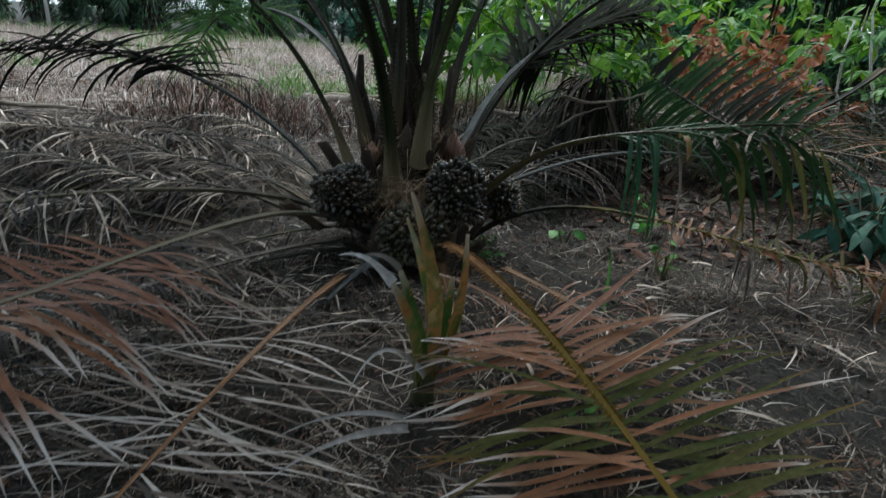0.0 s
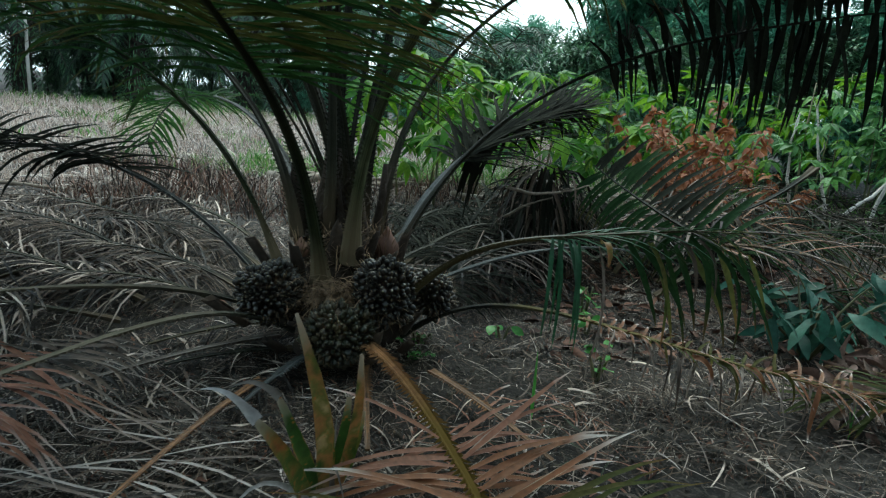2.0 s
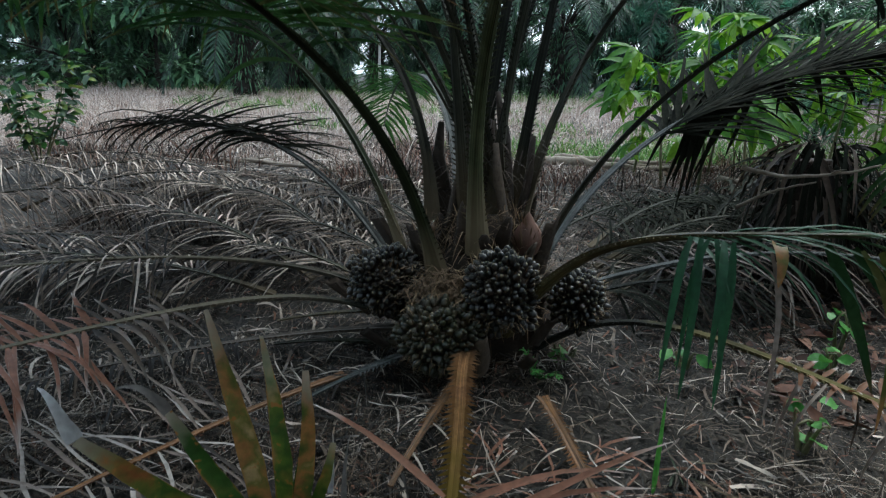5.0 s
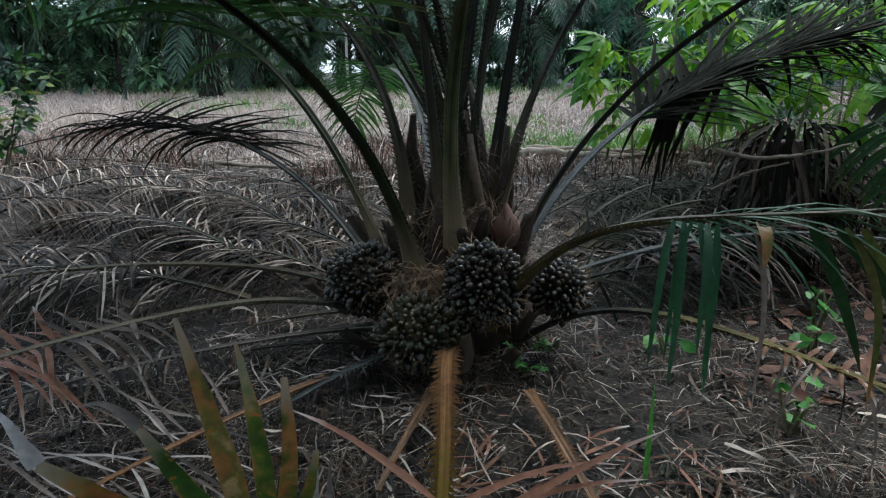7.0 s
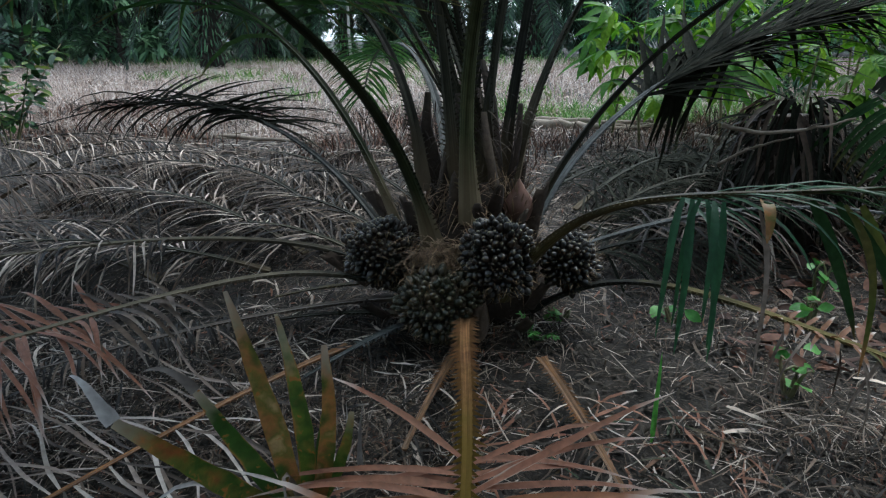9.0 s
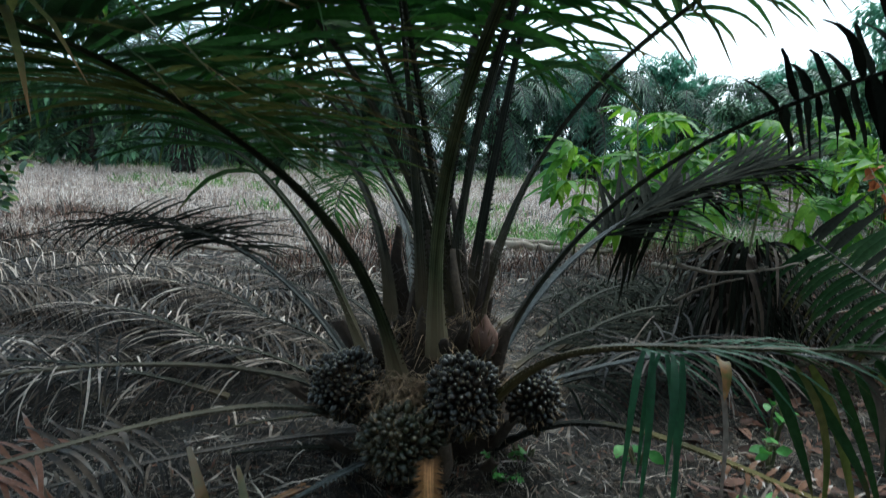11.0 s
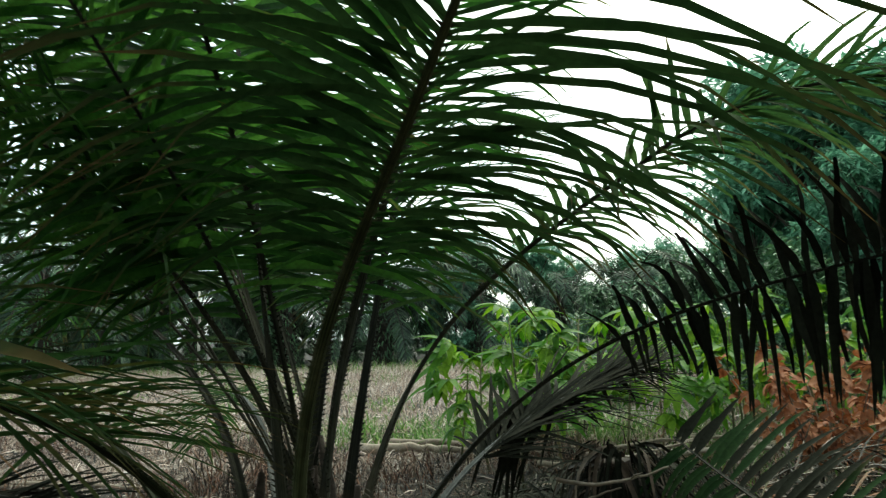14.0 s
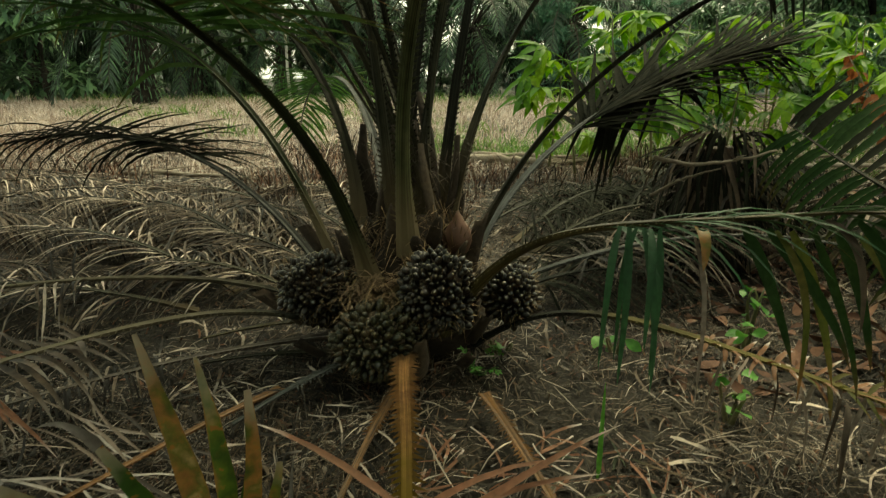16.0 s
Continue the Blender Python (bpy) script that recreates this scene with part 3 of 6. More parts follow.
def field_spot(rng):
    d = 3.9 + 22 * rng.random() ** 1.4
    return rng.uniform(-1.25, 0.62) * (d + 2), d, 0.55 + d * 0.05


def green_spot(rng):
    if rng.random() < 0.35:
        return rng.uniform(2.2, 10), rng.uniform(2.9, 9), 0.9
    if rng.random() < 0.45:
        return rng.uniform(-24, 8), rng.uniform(22, 26.5), 1.7
    return rng.gauss(1.2, 1.2), 5.2 + abs(rng.gauss(0, 1.2)), 0.9


grass("dry_grass", M_DRYGRASS, 85000, field_spot, (0.05, 0.3), (0.004, 0.010), 11, "tall dry straw-coloured grass of the fallow field")
grass("green_grass", M_GRASS, 9000, green_spot, (0.12, 0.4), (0.01, 0.022), 12, "fresh green grass among the dry stalks")


def weed_spot(rng):
    x = rng.choice(WEEDS)
    return x[0] + rng.gauss(0, 0.28), x[1] + rng.gauss(0, 0.22), x[2]


rng = random.Random(77)
WEEDS = [(rng.uniform(-7, 4.5), 3.0 + 3.2 * rng.random() ** 1.6, rng.uniform(0.6, 1.3)) for _ in range(60)]
grass("dry_weeds", M_STRAW, 6000, weed_spot, (0.12, 0.42), (0.006, 0.014), 14, "brown withered weeds along the edge of the field")
grass("brown_weeds", M_DRIFT, 5500, weed_spot, (0.12, 0.36), (0.006, 0.012), 16, "rust-brown withered weeds at the field edge")
WEEDS = [(rng.uniform(-12, 5), 5.5 + 14 * rng.random(), rng.uniform(0.8, 1.6)) for _ in range(46)]
grass("green_tufts", M_GRASS, 2200, weed_spot, (0.12, 0.34), (0.012, 0.026), 15, "low green tufts scattered over the dry field")


# ---- the oil palm ----
palm = thing("oil_palm", (0.12, 0.05, 0), "young oil palm with black fruit bunches and arching green fronds", "oil palm")


def build_trunk():
    """A low bulbous stem, ringed with cut leaf bases and fibre."""
    rng = random.Random(5)
    sh = Sheet()
    pts = [Vector((0.12, 0.04, z)) for z in (-0.03, 0.05, 0.14, 0.24, 0.33, 0.42, 0.5)]
    tube(sh, pts, [0.26, 0.27, 0.25, 0.22, 0.17, 0.12, 0.06], 18, 0.9)
    for i, v in enumerate(sh.v):
        k = 1 + 0.12 * noise.noise(Vector(v) * 9)
        sh.v[i] = (0.12 + (v[0] - 0.12) * k, 0.04 + (v[1] - 0.04) * k, v[2])
    sh.obj("trunk", M_STUMP, palm, "dark fibrous low trunk")
    for i in range(22):
        a = i * 2.4 + rng.uniform(-0.3, 0.3)
        z = 0.10 + 0.36 * (i / 22)
        r = 0.25 - 0.16 * (i / 22)
        o = Vector((0.12 + math.cos(a) * r, 0.04 + math.sin(a) * r * 0.9, z))
        d = Vector((math.cos(a), math.sin(a), 1.1 + 1.2 * i / 22)).normalized()
        st = Sheet()
        ln = rng.uniform(0.07, 0.15)
        tube(st, [o - d * 0.04, o + d * ln * 0.4, o + d * ln * 0.8, o + d * ln], [0.036, 0.03, 0.022, 0.010], 6, 0.4)
        st.obj("leaf_base", M_STUMP, palm)
    fb = Sheet()
    for i in range(1500):
        a, z = rng.uniform(0, 6.28), rng.uniform(0.12, 0.52)
        r = 0.27 - 0.2 * (z - 0.1) / 0.5
        o = Vector((0.12 + math.cos(a) * r, 0.04 + math.sin(a) * r * 0.95, z))
        d = rand_dir(rng, -0.6, 0.9)
        blade(fb, o, d, UP, rng.uniform(0.05, 0.16), 0.004, rng.uniform(0, 0.3), 0.1, 3, rng=rng)
    for i in range(900):
        o = Vector((0.05 + rng.gauss(0, 0.065), -0.24 + rng.gauss(0, 0.035), 0.305 + rng.gauss(0, 0.025)))
        blade(fb, o, rand_dir(rng, -0.5, 0.5), UP, rng.uniform(0.05, 0.13), 0.005, rng.uniform(0.1, 0.4), 0.1, 3, rng=rng)
    tagged(fb.obj("fibre", M_FIBRE, palm, "loose brown fibre at the leaf bases"), kind="stuff")


build_trunk()


def bract_plate(at, d, length, width, seed):
    """A dark, ragged, hollow leaf base left between the fruit bunches."""
    rng = random.Random(seed)
    at, d = Vector(at), Vector(d).normalized()
    side = d.cross(Vector((d.x, d.y, 0.01))).normalized()
    if side.length < 0.5:
        side = Vector((1, 0, 0))
    out = side.cross(d)
    sh = Sheet()
    rows = []
    for i in range(6):
        s = i / 5
        w = width * (1 - 0.55 * s * s) * rng.uniform(0.9, 1.1)
        row = []
        for k in range(5):
            q = (k - 2) / 2
            row.append(at + d * (length * s * (1 - 0.12 * abs(q)) + (rng.uniform(-0.012, 0.012) if i == 5 else 0)) + side * (w * q * 0.5) - out * (0.35 * width * q * q))
        rows.append([sh.vert(p, s) for p in row] + [sh.vert(p - out * 0.008, s) for p in row])
    for a, b in zip(rows, rows[1:]):
        for k in range(4):
            sh.f += [(a[k], a[k + 1], b[k + 1], b[k]), (a[k + 6], a[k + 5], b[k + 5], b[k + 6])]
        sh.f += [(a[0], b[0], b[5], a[5]), (a[4], a[9], b[9], b[4])]
    sh.f += [(rows[5][k], rows[5][k + 1], rows[5][k + 6], rows[5][k + 5]) for k in range(4)]
    sh.obj("leaf_base", M_STUMP, palm, "dark ragged stump of a cut leaf base")


for k, (at, d, ln, w) in enumerate([((-0.06, -0.3, 0.06), (-0.1, -0.35, 1), 0.17, 0.09), ((0.2, -0.37, 0.06), (0.15, -0.3, 1), 0.16, 0.08), ((-0.16, -0.3, 0.08), (-0.5, -0.5, 0.6), 0.09, 0.07),
                                    ((0.34, -0.27, 0.06), (0.4, -0.5, 0.7), 0.09, 0.06), ((0.36, -0.16, 0.1), (0.5, -0.3, 1), 0.13, 0.06), ((-0.3, -0.08, 0.1), (-0.6, -0.2, 0.5), 0.2, 0.09),
                                    ((0.34, 0.02, 0.3), (0.2, -0.1, 1), 0.22, 0.08), ((0.27, 0.1, 0.34), (0.1, -0.05, 1), 0.24, 0.07), ((-0.2, -0.02, 0.3), (-0.5, -0.1, 0.8), 0.2, 0.09),
                                    ((-0.1, -0.1, 0.32), (-0.2, -0.2, 1), 0.16, 0.07), ((0.06, -0.08, 0.36), (0.0, -0.1, 1), 0.2, 0.07)]):
    bract_plate(at, d, ln, w, 800 + k)

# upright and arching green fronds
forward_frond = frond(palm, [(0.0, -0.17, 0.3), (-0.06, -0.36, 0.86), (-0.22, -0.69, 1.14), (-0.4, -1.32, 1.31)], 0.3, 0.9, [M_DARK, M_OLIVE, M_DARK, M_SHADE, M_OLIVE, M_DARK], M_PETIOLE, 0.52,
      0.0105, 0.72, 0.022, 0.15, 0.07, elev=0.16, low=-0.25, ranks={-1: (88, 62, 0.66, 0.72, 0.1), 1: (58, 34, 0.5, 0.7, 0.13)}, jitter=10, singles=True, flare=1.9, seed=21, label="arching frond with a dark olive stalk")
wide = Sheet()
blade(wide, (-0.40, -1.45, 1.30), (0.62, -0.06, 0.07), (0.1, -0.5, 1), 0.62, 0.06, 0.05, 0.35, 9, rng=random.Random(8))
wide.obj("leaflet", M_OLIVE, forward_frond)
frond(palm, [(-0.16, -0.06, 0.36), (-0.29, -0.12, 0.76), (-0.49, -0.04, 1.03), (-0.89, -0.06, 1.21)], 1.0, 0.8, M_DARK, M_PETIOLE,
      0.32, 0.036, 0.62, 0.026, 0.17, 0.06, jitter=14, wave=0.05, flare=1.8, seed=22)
frond(palm, [(-0.2, 0.03, 0.22), (-0.64, 0.2, 0.78), (-1.17, 0.28, 0.84), (-1.79, 0.13, 0.68)], 0.1, 0.3, M_BLACK, M_PET_GREY, 0.40,
      0.0165, 0.46, 0.034, 0.06, 0.05, elev=0.45, low=0.1, jitter=12, missing=0.15, end=0.8, wave=0.06, ranks={1: (142, 122, 0.42, 0.36, 0.1), -1: (50, 28, 0.3, 0.42, 0.3)}, seed=23, label="drooping withered dark frond with a grey stalk")
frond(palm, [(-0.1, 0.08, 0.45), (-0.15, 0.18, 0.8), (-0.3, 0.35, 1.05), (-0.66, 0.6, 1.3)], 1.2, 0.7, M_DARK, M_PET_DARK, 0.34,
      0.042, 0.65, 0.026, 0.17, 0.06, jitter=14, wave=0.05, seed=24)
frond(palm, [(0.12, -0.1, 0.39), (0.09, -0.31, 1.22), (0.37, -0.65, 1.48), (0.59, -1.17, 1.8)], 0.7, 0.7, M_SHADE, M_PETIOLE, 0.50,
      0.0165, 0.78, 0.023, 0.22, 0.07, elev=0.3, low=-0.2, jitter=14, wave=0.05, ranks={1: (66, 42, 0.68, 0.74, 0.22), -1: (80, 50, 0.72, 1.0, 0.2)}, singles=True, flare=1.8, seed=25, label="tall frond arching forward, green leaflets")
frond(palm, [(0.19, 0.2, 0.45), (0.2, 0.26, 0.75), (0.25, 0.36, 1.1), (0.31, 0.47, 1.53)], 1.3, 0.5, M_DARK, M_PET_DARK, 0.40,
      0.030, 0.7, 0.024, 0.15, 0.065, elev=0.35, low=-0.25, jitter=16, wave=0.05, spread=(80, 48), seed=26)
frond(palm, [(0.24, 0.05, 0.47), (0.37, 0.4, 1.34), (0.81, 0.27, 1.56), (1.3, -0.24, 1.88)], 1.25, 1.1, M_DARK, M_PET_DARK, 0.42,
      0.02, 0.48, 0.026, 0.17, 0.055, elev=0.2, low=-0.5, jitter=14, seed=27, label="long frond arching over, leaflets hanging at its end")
# near-black leaflets: the silhouette against the sky is put into their colour
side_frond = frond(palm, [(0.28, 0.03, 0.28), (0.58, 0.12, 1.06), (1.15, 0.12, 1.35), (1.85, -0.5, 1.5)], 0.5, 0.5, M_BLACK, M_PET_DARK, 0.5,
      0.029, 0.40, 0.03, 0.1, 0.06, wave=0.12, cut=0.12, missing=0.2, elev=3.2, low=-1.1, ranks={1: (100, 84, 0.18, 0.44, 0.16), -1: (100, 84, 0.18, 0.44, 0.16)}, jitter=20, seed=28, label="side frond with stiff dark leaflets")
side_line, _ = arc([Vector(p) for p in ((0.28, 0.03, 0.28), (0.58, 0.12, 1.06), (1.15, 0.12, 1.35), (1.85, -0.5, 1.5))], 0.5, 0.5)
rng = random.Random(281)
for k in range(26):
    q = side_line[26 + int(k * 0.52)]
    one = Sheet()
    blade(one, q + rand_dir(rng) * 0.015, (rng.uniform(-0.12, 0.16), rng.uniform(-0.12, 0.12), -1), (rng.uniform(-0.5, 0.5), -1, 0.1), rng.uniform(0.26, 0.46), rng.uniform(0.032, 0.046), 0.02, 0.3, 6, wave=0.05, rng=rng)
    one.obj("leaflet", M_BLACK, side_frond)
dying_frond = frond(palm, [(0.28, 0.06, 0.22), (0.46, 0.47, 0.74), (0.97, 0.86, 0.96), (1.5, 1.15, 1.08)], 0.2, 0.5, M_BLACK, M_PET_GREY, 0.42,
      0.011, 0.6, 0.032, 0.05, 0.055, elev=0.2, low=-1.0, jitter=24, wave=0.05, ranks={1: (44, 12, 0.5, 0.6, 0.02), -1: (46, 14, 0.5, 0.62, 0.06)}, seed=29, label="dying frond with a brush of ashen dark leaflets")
frond(palm, [(0.03, 0.07, 0.47), (0.04, -0.2, 1.17), (-0.06, -0.14, 1.95), (-0.25, 0.13, 2.71)], 0.4, 0.4, M_GREEN, M_PET_DARK, 0.40,
      0.016, 0.9, 0.036, 0.17, 0.06, elev=0.2, low=-0.25, jitter=10, spread=(84, 55), seed=30)
frond(palm, [(0.15, 0.05, 0.44), (0.12, 0.12, 0.91), (0.23, 0.1, 1.38), (0.41, -0.09, 1.83)], 1.1, 0.4, M_GREEN, M_PET_DARK, 0.40,
      0.030, 0.7, 0.024, 0.15, 0.075, elev=0.35, low=-0.25, jitter=16, wave=0.05, spread=(80, 48), seed=31)
frond(palm, [(0.12, 0.20, 0.42), (0.09, 0.28, 0.80), (-0.12, 0.33, 1.15), (-0.3, 0.46, 1.6)], 1.3, 0.5, M_GREEN, M_PET_DARK, 0.40,
      0.0185, 0.8, 0.029, 0.17, 0.065, elev=0.35, low=-0.25, jitter=16, wave=0.05, spread=(80, 48), seed=32)
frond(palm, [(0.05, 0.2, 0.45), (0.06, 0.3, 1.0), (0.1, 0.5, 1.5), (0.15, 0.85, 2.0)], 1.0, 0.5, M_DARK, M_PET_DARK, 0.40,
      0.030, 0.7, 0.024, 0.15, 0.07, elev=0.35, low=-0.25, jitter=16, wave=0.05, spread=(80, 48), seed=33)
frond(palm, [(0.09, 0.26, 0.42), (0.06, 0.04, 1.00), (-0.25, -0.1, 1.55), (-0.7, -0.3, 1.95)], 1.1, 0.6, M_GREEN, M_PET_DARK, 0.42,
      0.0185, 0.8, 0.034, 0.17, 0.065, elev=0.35, low=-0.25, jitter=16, wave=0.05, spread=(80, 48), seed=34)
frond(palm, [(0.09, 0.20, 0.42), (-0.01, 0.21, 1.00), (-0.45, 0.25, 1.45), (-0.95, 0.35, 1.75)], 1.1, 0.7, M_GREEN, M_PET_DARK, 0.42,
      0.028, 0.75, 0.034, 0.17, 0.032, elev=0.35, low=-0.25, jitter=16, wave=0.05, spread=(80, 48), seed=44)
frond(palm, [(-0.02, 0.22, 0.45), (-0.2, 0.7, 0.95), (-0.55, 1.4, 1.05), (-0.85, 1.85, 0.95)], 0.7, 1.2, M_DARK, M_PET_GREY, 0.5,
      0.03, 0.5, 0.026, 0.12, 0.06, seed=45, label="frond behind the palm with a pale shining stalk")
frond(palm, [(0.12, 0.23, 0.42), (-0.04, 0.06, 1.00), (-0.45, 0.0, 1.6), (-0.85, 0.05, 2.2)], 1.0, 0.6, M_GREEN, M_PET_DARK, 0.42,
      0.0185, 0.8, 0.029, 0.17, 0.032, elev=0.35, low=-0.25, jitter=16, wave=0.05, spread=(80, 48), seed=46)
frond(palm, [(0.15, 0.26, 0.42), (0.04, 0.41, 1.10), (-0.3, 0.7, 1.7), (-0.6, 1.2, 2.2)], 1.2, 0.6, M_GREEN, M_PET_DARK, 0.40,
      0.0185, 0.8, 0.029, 0.17, 0.032, elev=0.35, low=-0.25, jitter=16, wave=0.05, spread=(80, 48), seed=47)
frond(palm, [(0.09, 0.23, 0.42), (0.02, 0.16, 1.10), (-0.35, 0.15, 1.9), (-0.75, 0.3, 2.6)], 0.8, 0.6, M_GREEN, M_PET_DARK, 0.40,
      0.0185, 0.85, 0.029, 0.17, 0.032, elev=0.35, low=-0.25, jitter=16, wave=0.05, spread=(80, 48), seed=49)
frond(palm, [(0.12, 0.26, 0.42), (-0.11, 0.21, 1.10), (-0.8, 0.2, 1.8), (-1.4, 0.2, 2.1)], 0.9, 0.8, M_GREEN, M_PET_DARK, 0.38,
      0.035, 0.8, 0.029, 0.17, 0.032, elev=0.35, low=-0.25, jitter=16, wave=0.05, spread=(80, 48), seed=50)
frond(palm, [(0.1, 0.15, 0.45), (0.12, 0.3, 1.2), (0.3, 0.6, 1.9), (0.7, 1.1, 2.3)], 0.9, 0.6, M_DARK, M_PET_DARK, 0.42,
      0.030, 0.7, 0.024, 0.15, 0.032, elev=0.35, low=-0.25, jitter=16, wave=0.05, spread=(80, 48), seed=51)
frond(palm, [(0.18, 0.23, 0.42), (0.04, -0.19, 1.30), (-0.3, -0.55, 2.1), (-0.6, -0.95, 2.6)], 0.6, 0.7, M_GREEN, M_PET_DARK, 0.45,
      0.0185, 0.75, 0.029, 0.17, 0.032, elev=0.35, low=-0.25, jitter=16, wave=0.05, spread=(80, 48), seed=53)
frond(palm, [(0.13, 0.2, 0.42), (0.0, -0.1, 1.5), (-0.1, -0.45, 2.4), (-0.2, -1.1, 2.75)], 0.7, 0.7, M_GREEN, M_PET_DARK, 0.4, 0.02, 0.8, 0.028, 0.16, 0.032, elev=0.35, low=-0.25,
      jitter=16, wave=0.05, spread=(80, 48), seed=55)

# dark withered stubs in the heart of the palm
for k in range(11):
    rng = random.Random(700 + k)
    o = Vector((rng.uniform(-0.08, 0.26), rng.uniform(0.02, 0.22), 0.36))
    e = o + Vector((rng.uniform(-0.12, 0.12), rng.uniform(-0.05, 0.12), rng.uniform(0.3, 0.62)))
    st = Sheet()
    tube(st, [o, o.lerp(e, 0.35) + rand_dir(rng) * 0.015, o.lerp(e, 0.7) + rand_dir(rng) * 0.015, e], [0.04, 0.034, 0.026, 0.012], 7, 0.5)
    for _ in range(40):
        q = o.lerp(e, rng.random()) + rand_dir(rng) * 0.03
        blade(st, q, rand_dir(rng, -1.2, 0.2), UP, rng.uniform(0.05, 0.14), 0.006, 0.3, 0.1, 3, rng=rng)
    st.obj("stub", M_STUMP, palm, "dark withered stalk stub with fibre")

# low and dying fronds
low_frond = frond(palm, [(0.25, -0.2, 0.16), (0.51, -0.352, 0.62), (0.646, -0.562, 0.605), (1.13, -0.695, 0.69)], 0.25, 0.6,
                  [M_TEAL, M_TEAL, M_SHADE, M_OLIVE], M_PET_GOLD, 0.5, 0.034, 0.3, 0.017, 0.2, 0.085, elev=0.05, low=-1.6, jitter=14, spread=(24, 15), singles=True,
                  seed=35, floor=0.03, spines=0.012, spine_gap=0.02, label="low frond with hanging strap-like leaflets")


def strap(parent, a, b, width, mat, seed, sag=0.02):
    """A single leaflet hanging from a to b."""
    a, b = Vector(a), Vector(b)
    sh = Sheet()
    rng = random.Random(seed)
    d = b - a
    flat = Vector((d.x, d.y, 0)) * 1.2 + Vector((rng.uniform(-0.05, 0.05), rng.uniform(-0.05, 0.05), 0.0))
    blade(sh, a, flat * 0.6 + d * 0.5 + UP * rng.uniform(0.05, 0.12), Vector((0.2, -1, 0.6)), d.length * 1.05, width * rng.uniform(0.7, 1.0), 0.6, 0.35, 9, 0.0, 0.01, 0.04, rng)
    sh.obj("leaflet", mat, parent)


for k, (x, y, z, dx, dy, dz, w) in enumerate([(0.735, -0.675, 0.645, -0.02, -0.05, -0.33, 0.025), (0.755, -0.68, 0.645, -0.01, -0.05, -0.36, 0.026),
                                              (0.785, -0.69, 0.645, 0.0, -0.05, -0.37, 0.028), (0.80, -0.69, 0.645, 0.01, -0.05, -0.28, 0.024),
                                              (0.77, -0.685, 0.645, -0.03, -0.06, -0.30, 0.024), (0.82, -0.695, 0.645, 0.02, -0.05, -0.34, 0.024)]):
    strap(low_frond, (x, y, z), (x + dx, y + dy, z + dz), w, M_TEAL, 400 + k)
rng = random.Random(430)
for k in range(20):
    p = Vector((0.86 + 0.016 * k, 0.83 + 0.012 * k, 0.93 + 0.004 * k))
    one = Sheet()
    blade(one, p, (rng.uniform(-0.44, -0.06), rng.uniform(-0.1, 0.05), -0.45), (0.3, -1, 0.1), rng.uniform(0.36, 0.56), rng.uniform(0.028, 0.042), 0.1, 0.35, 7, wave=0.03, rng=rng)
    one.obj("leaflet", M_BLACK, dying_frond)
strap(low_frond, (0.897, -0.694, 0.63), (0.957, -0.741, 0.237), 0.02, M_BLEACH, 410)
strap(low_frond, (0.9, -0.697, 0.645), (0.915, -0.715, 0.53), 0.04, M_BLADE_DRY, 416)
strap(low_frond, (1.05, -0.74, 0.66), (1.12, -0.8, 0.3), 0.03, M_OLIVE, 411)
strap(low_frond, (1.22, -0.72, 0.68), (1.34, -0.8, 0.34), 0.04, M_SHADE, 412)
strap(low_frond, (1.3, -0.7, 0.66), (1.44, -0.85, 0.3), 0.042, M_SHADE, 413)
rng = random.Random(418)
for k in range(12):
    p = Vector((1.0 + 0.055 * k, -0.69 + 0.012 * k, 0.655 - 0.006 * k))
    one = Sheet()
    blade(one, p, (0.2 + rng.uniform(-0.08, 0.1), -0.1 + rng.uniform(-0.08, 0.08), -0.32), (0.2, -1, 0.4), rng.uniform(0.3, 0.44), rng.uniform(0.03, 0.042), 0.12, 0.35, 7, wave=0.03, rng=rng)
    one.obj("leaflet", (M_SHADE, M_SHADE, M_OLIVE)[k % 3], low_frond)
strap(low_frond, (1.16, -0.71, 0.68), (1.22, -0.8, 0.44), 0.028, M_BROWN, 414)
strap(low_frond, (1.26, -0.71, 0.67), (1.3, -0.78, 0.46), 0.026, M_BROWN, 415)
frond(palm, [(0.3, 0.0, 0.2), (0.66, 0.03, 0.36), (0.82, 0.03, 0.42), (1.1, 0.05, 0.45)], 0.9, 0.6, M_BLACK, M_PET_GREY, 0.72,
      0.06, 0.3, 0.02, 0.07, 0.045, elev=0.5, low=0.2, spread=(32, 20), seed=36, floor=0.03)
bent_frond = frond(palm, [(0.35, -0.11, 0.08), (0.747, -0.2, 0.42), (0.985, -0.538, 0.261), (1.846, -0.79, 0.146)], 0.45, 0.05, [M_ORANGE, M_OLIVE, M_ORANGE, M_ORANGE], M_PET_LOWG, 0.36,
      0.021, 0.17, 0.017, 0.12, 0.045, elev=0.5, low=-0.4, jitter=18, ranks={1: (72, 50, 0.07, 0.22, 0.12), -1: (72, 50, 0.07, 0.22, 0.12)}, wave=0.12, missing=0.06, singles=True, seed=37, floor=0.02, spines=0.012, spine_gap=0.02, label="low frond bent to the ground, leaflets dried orange")
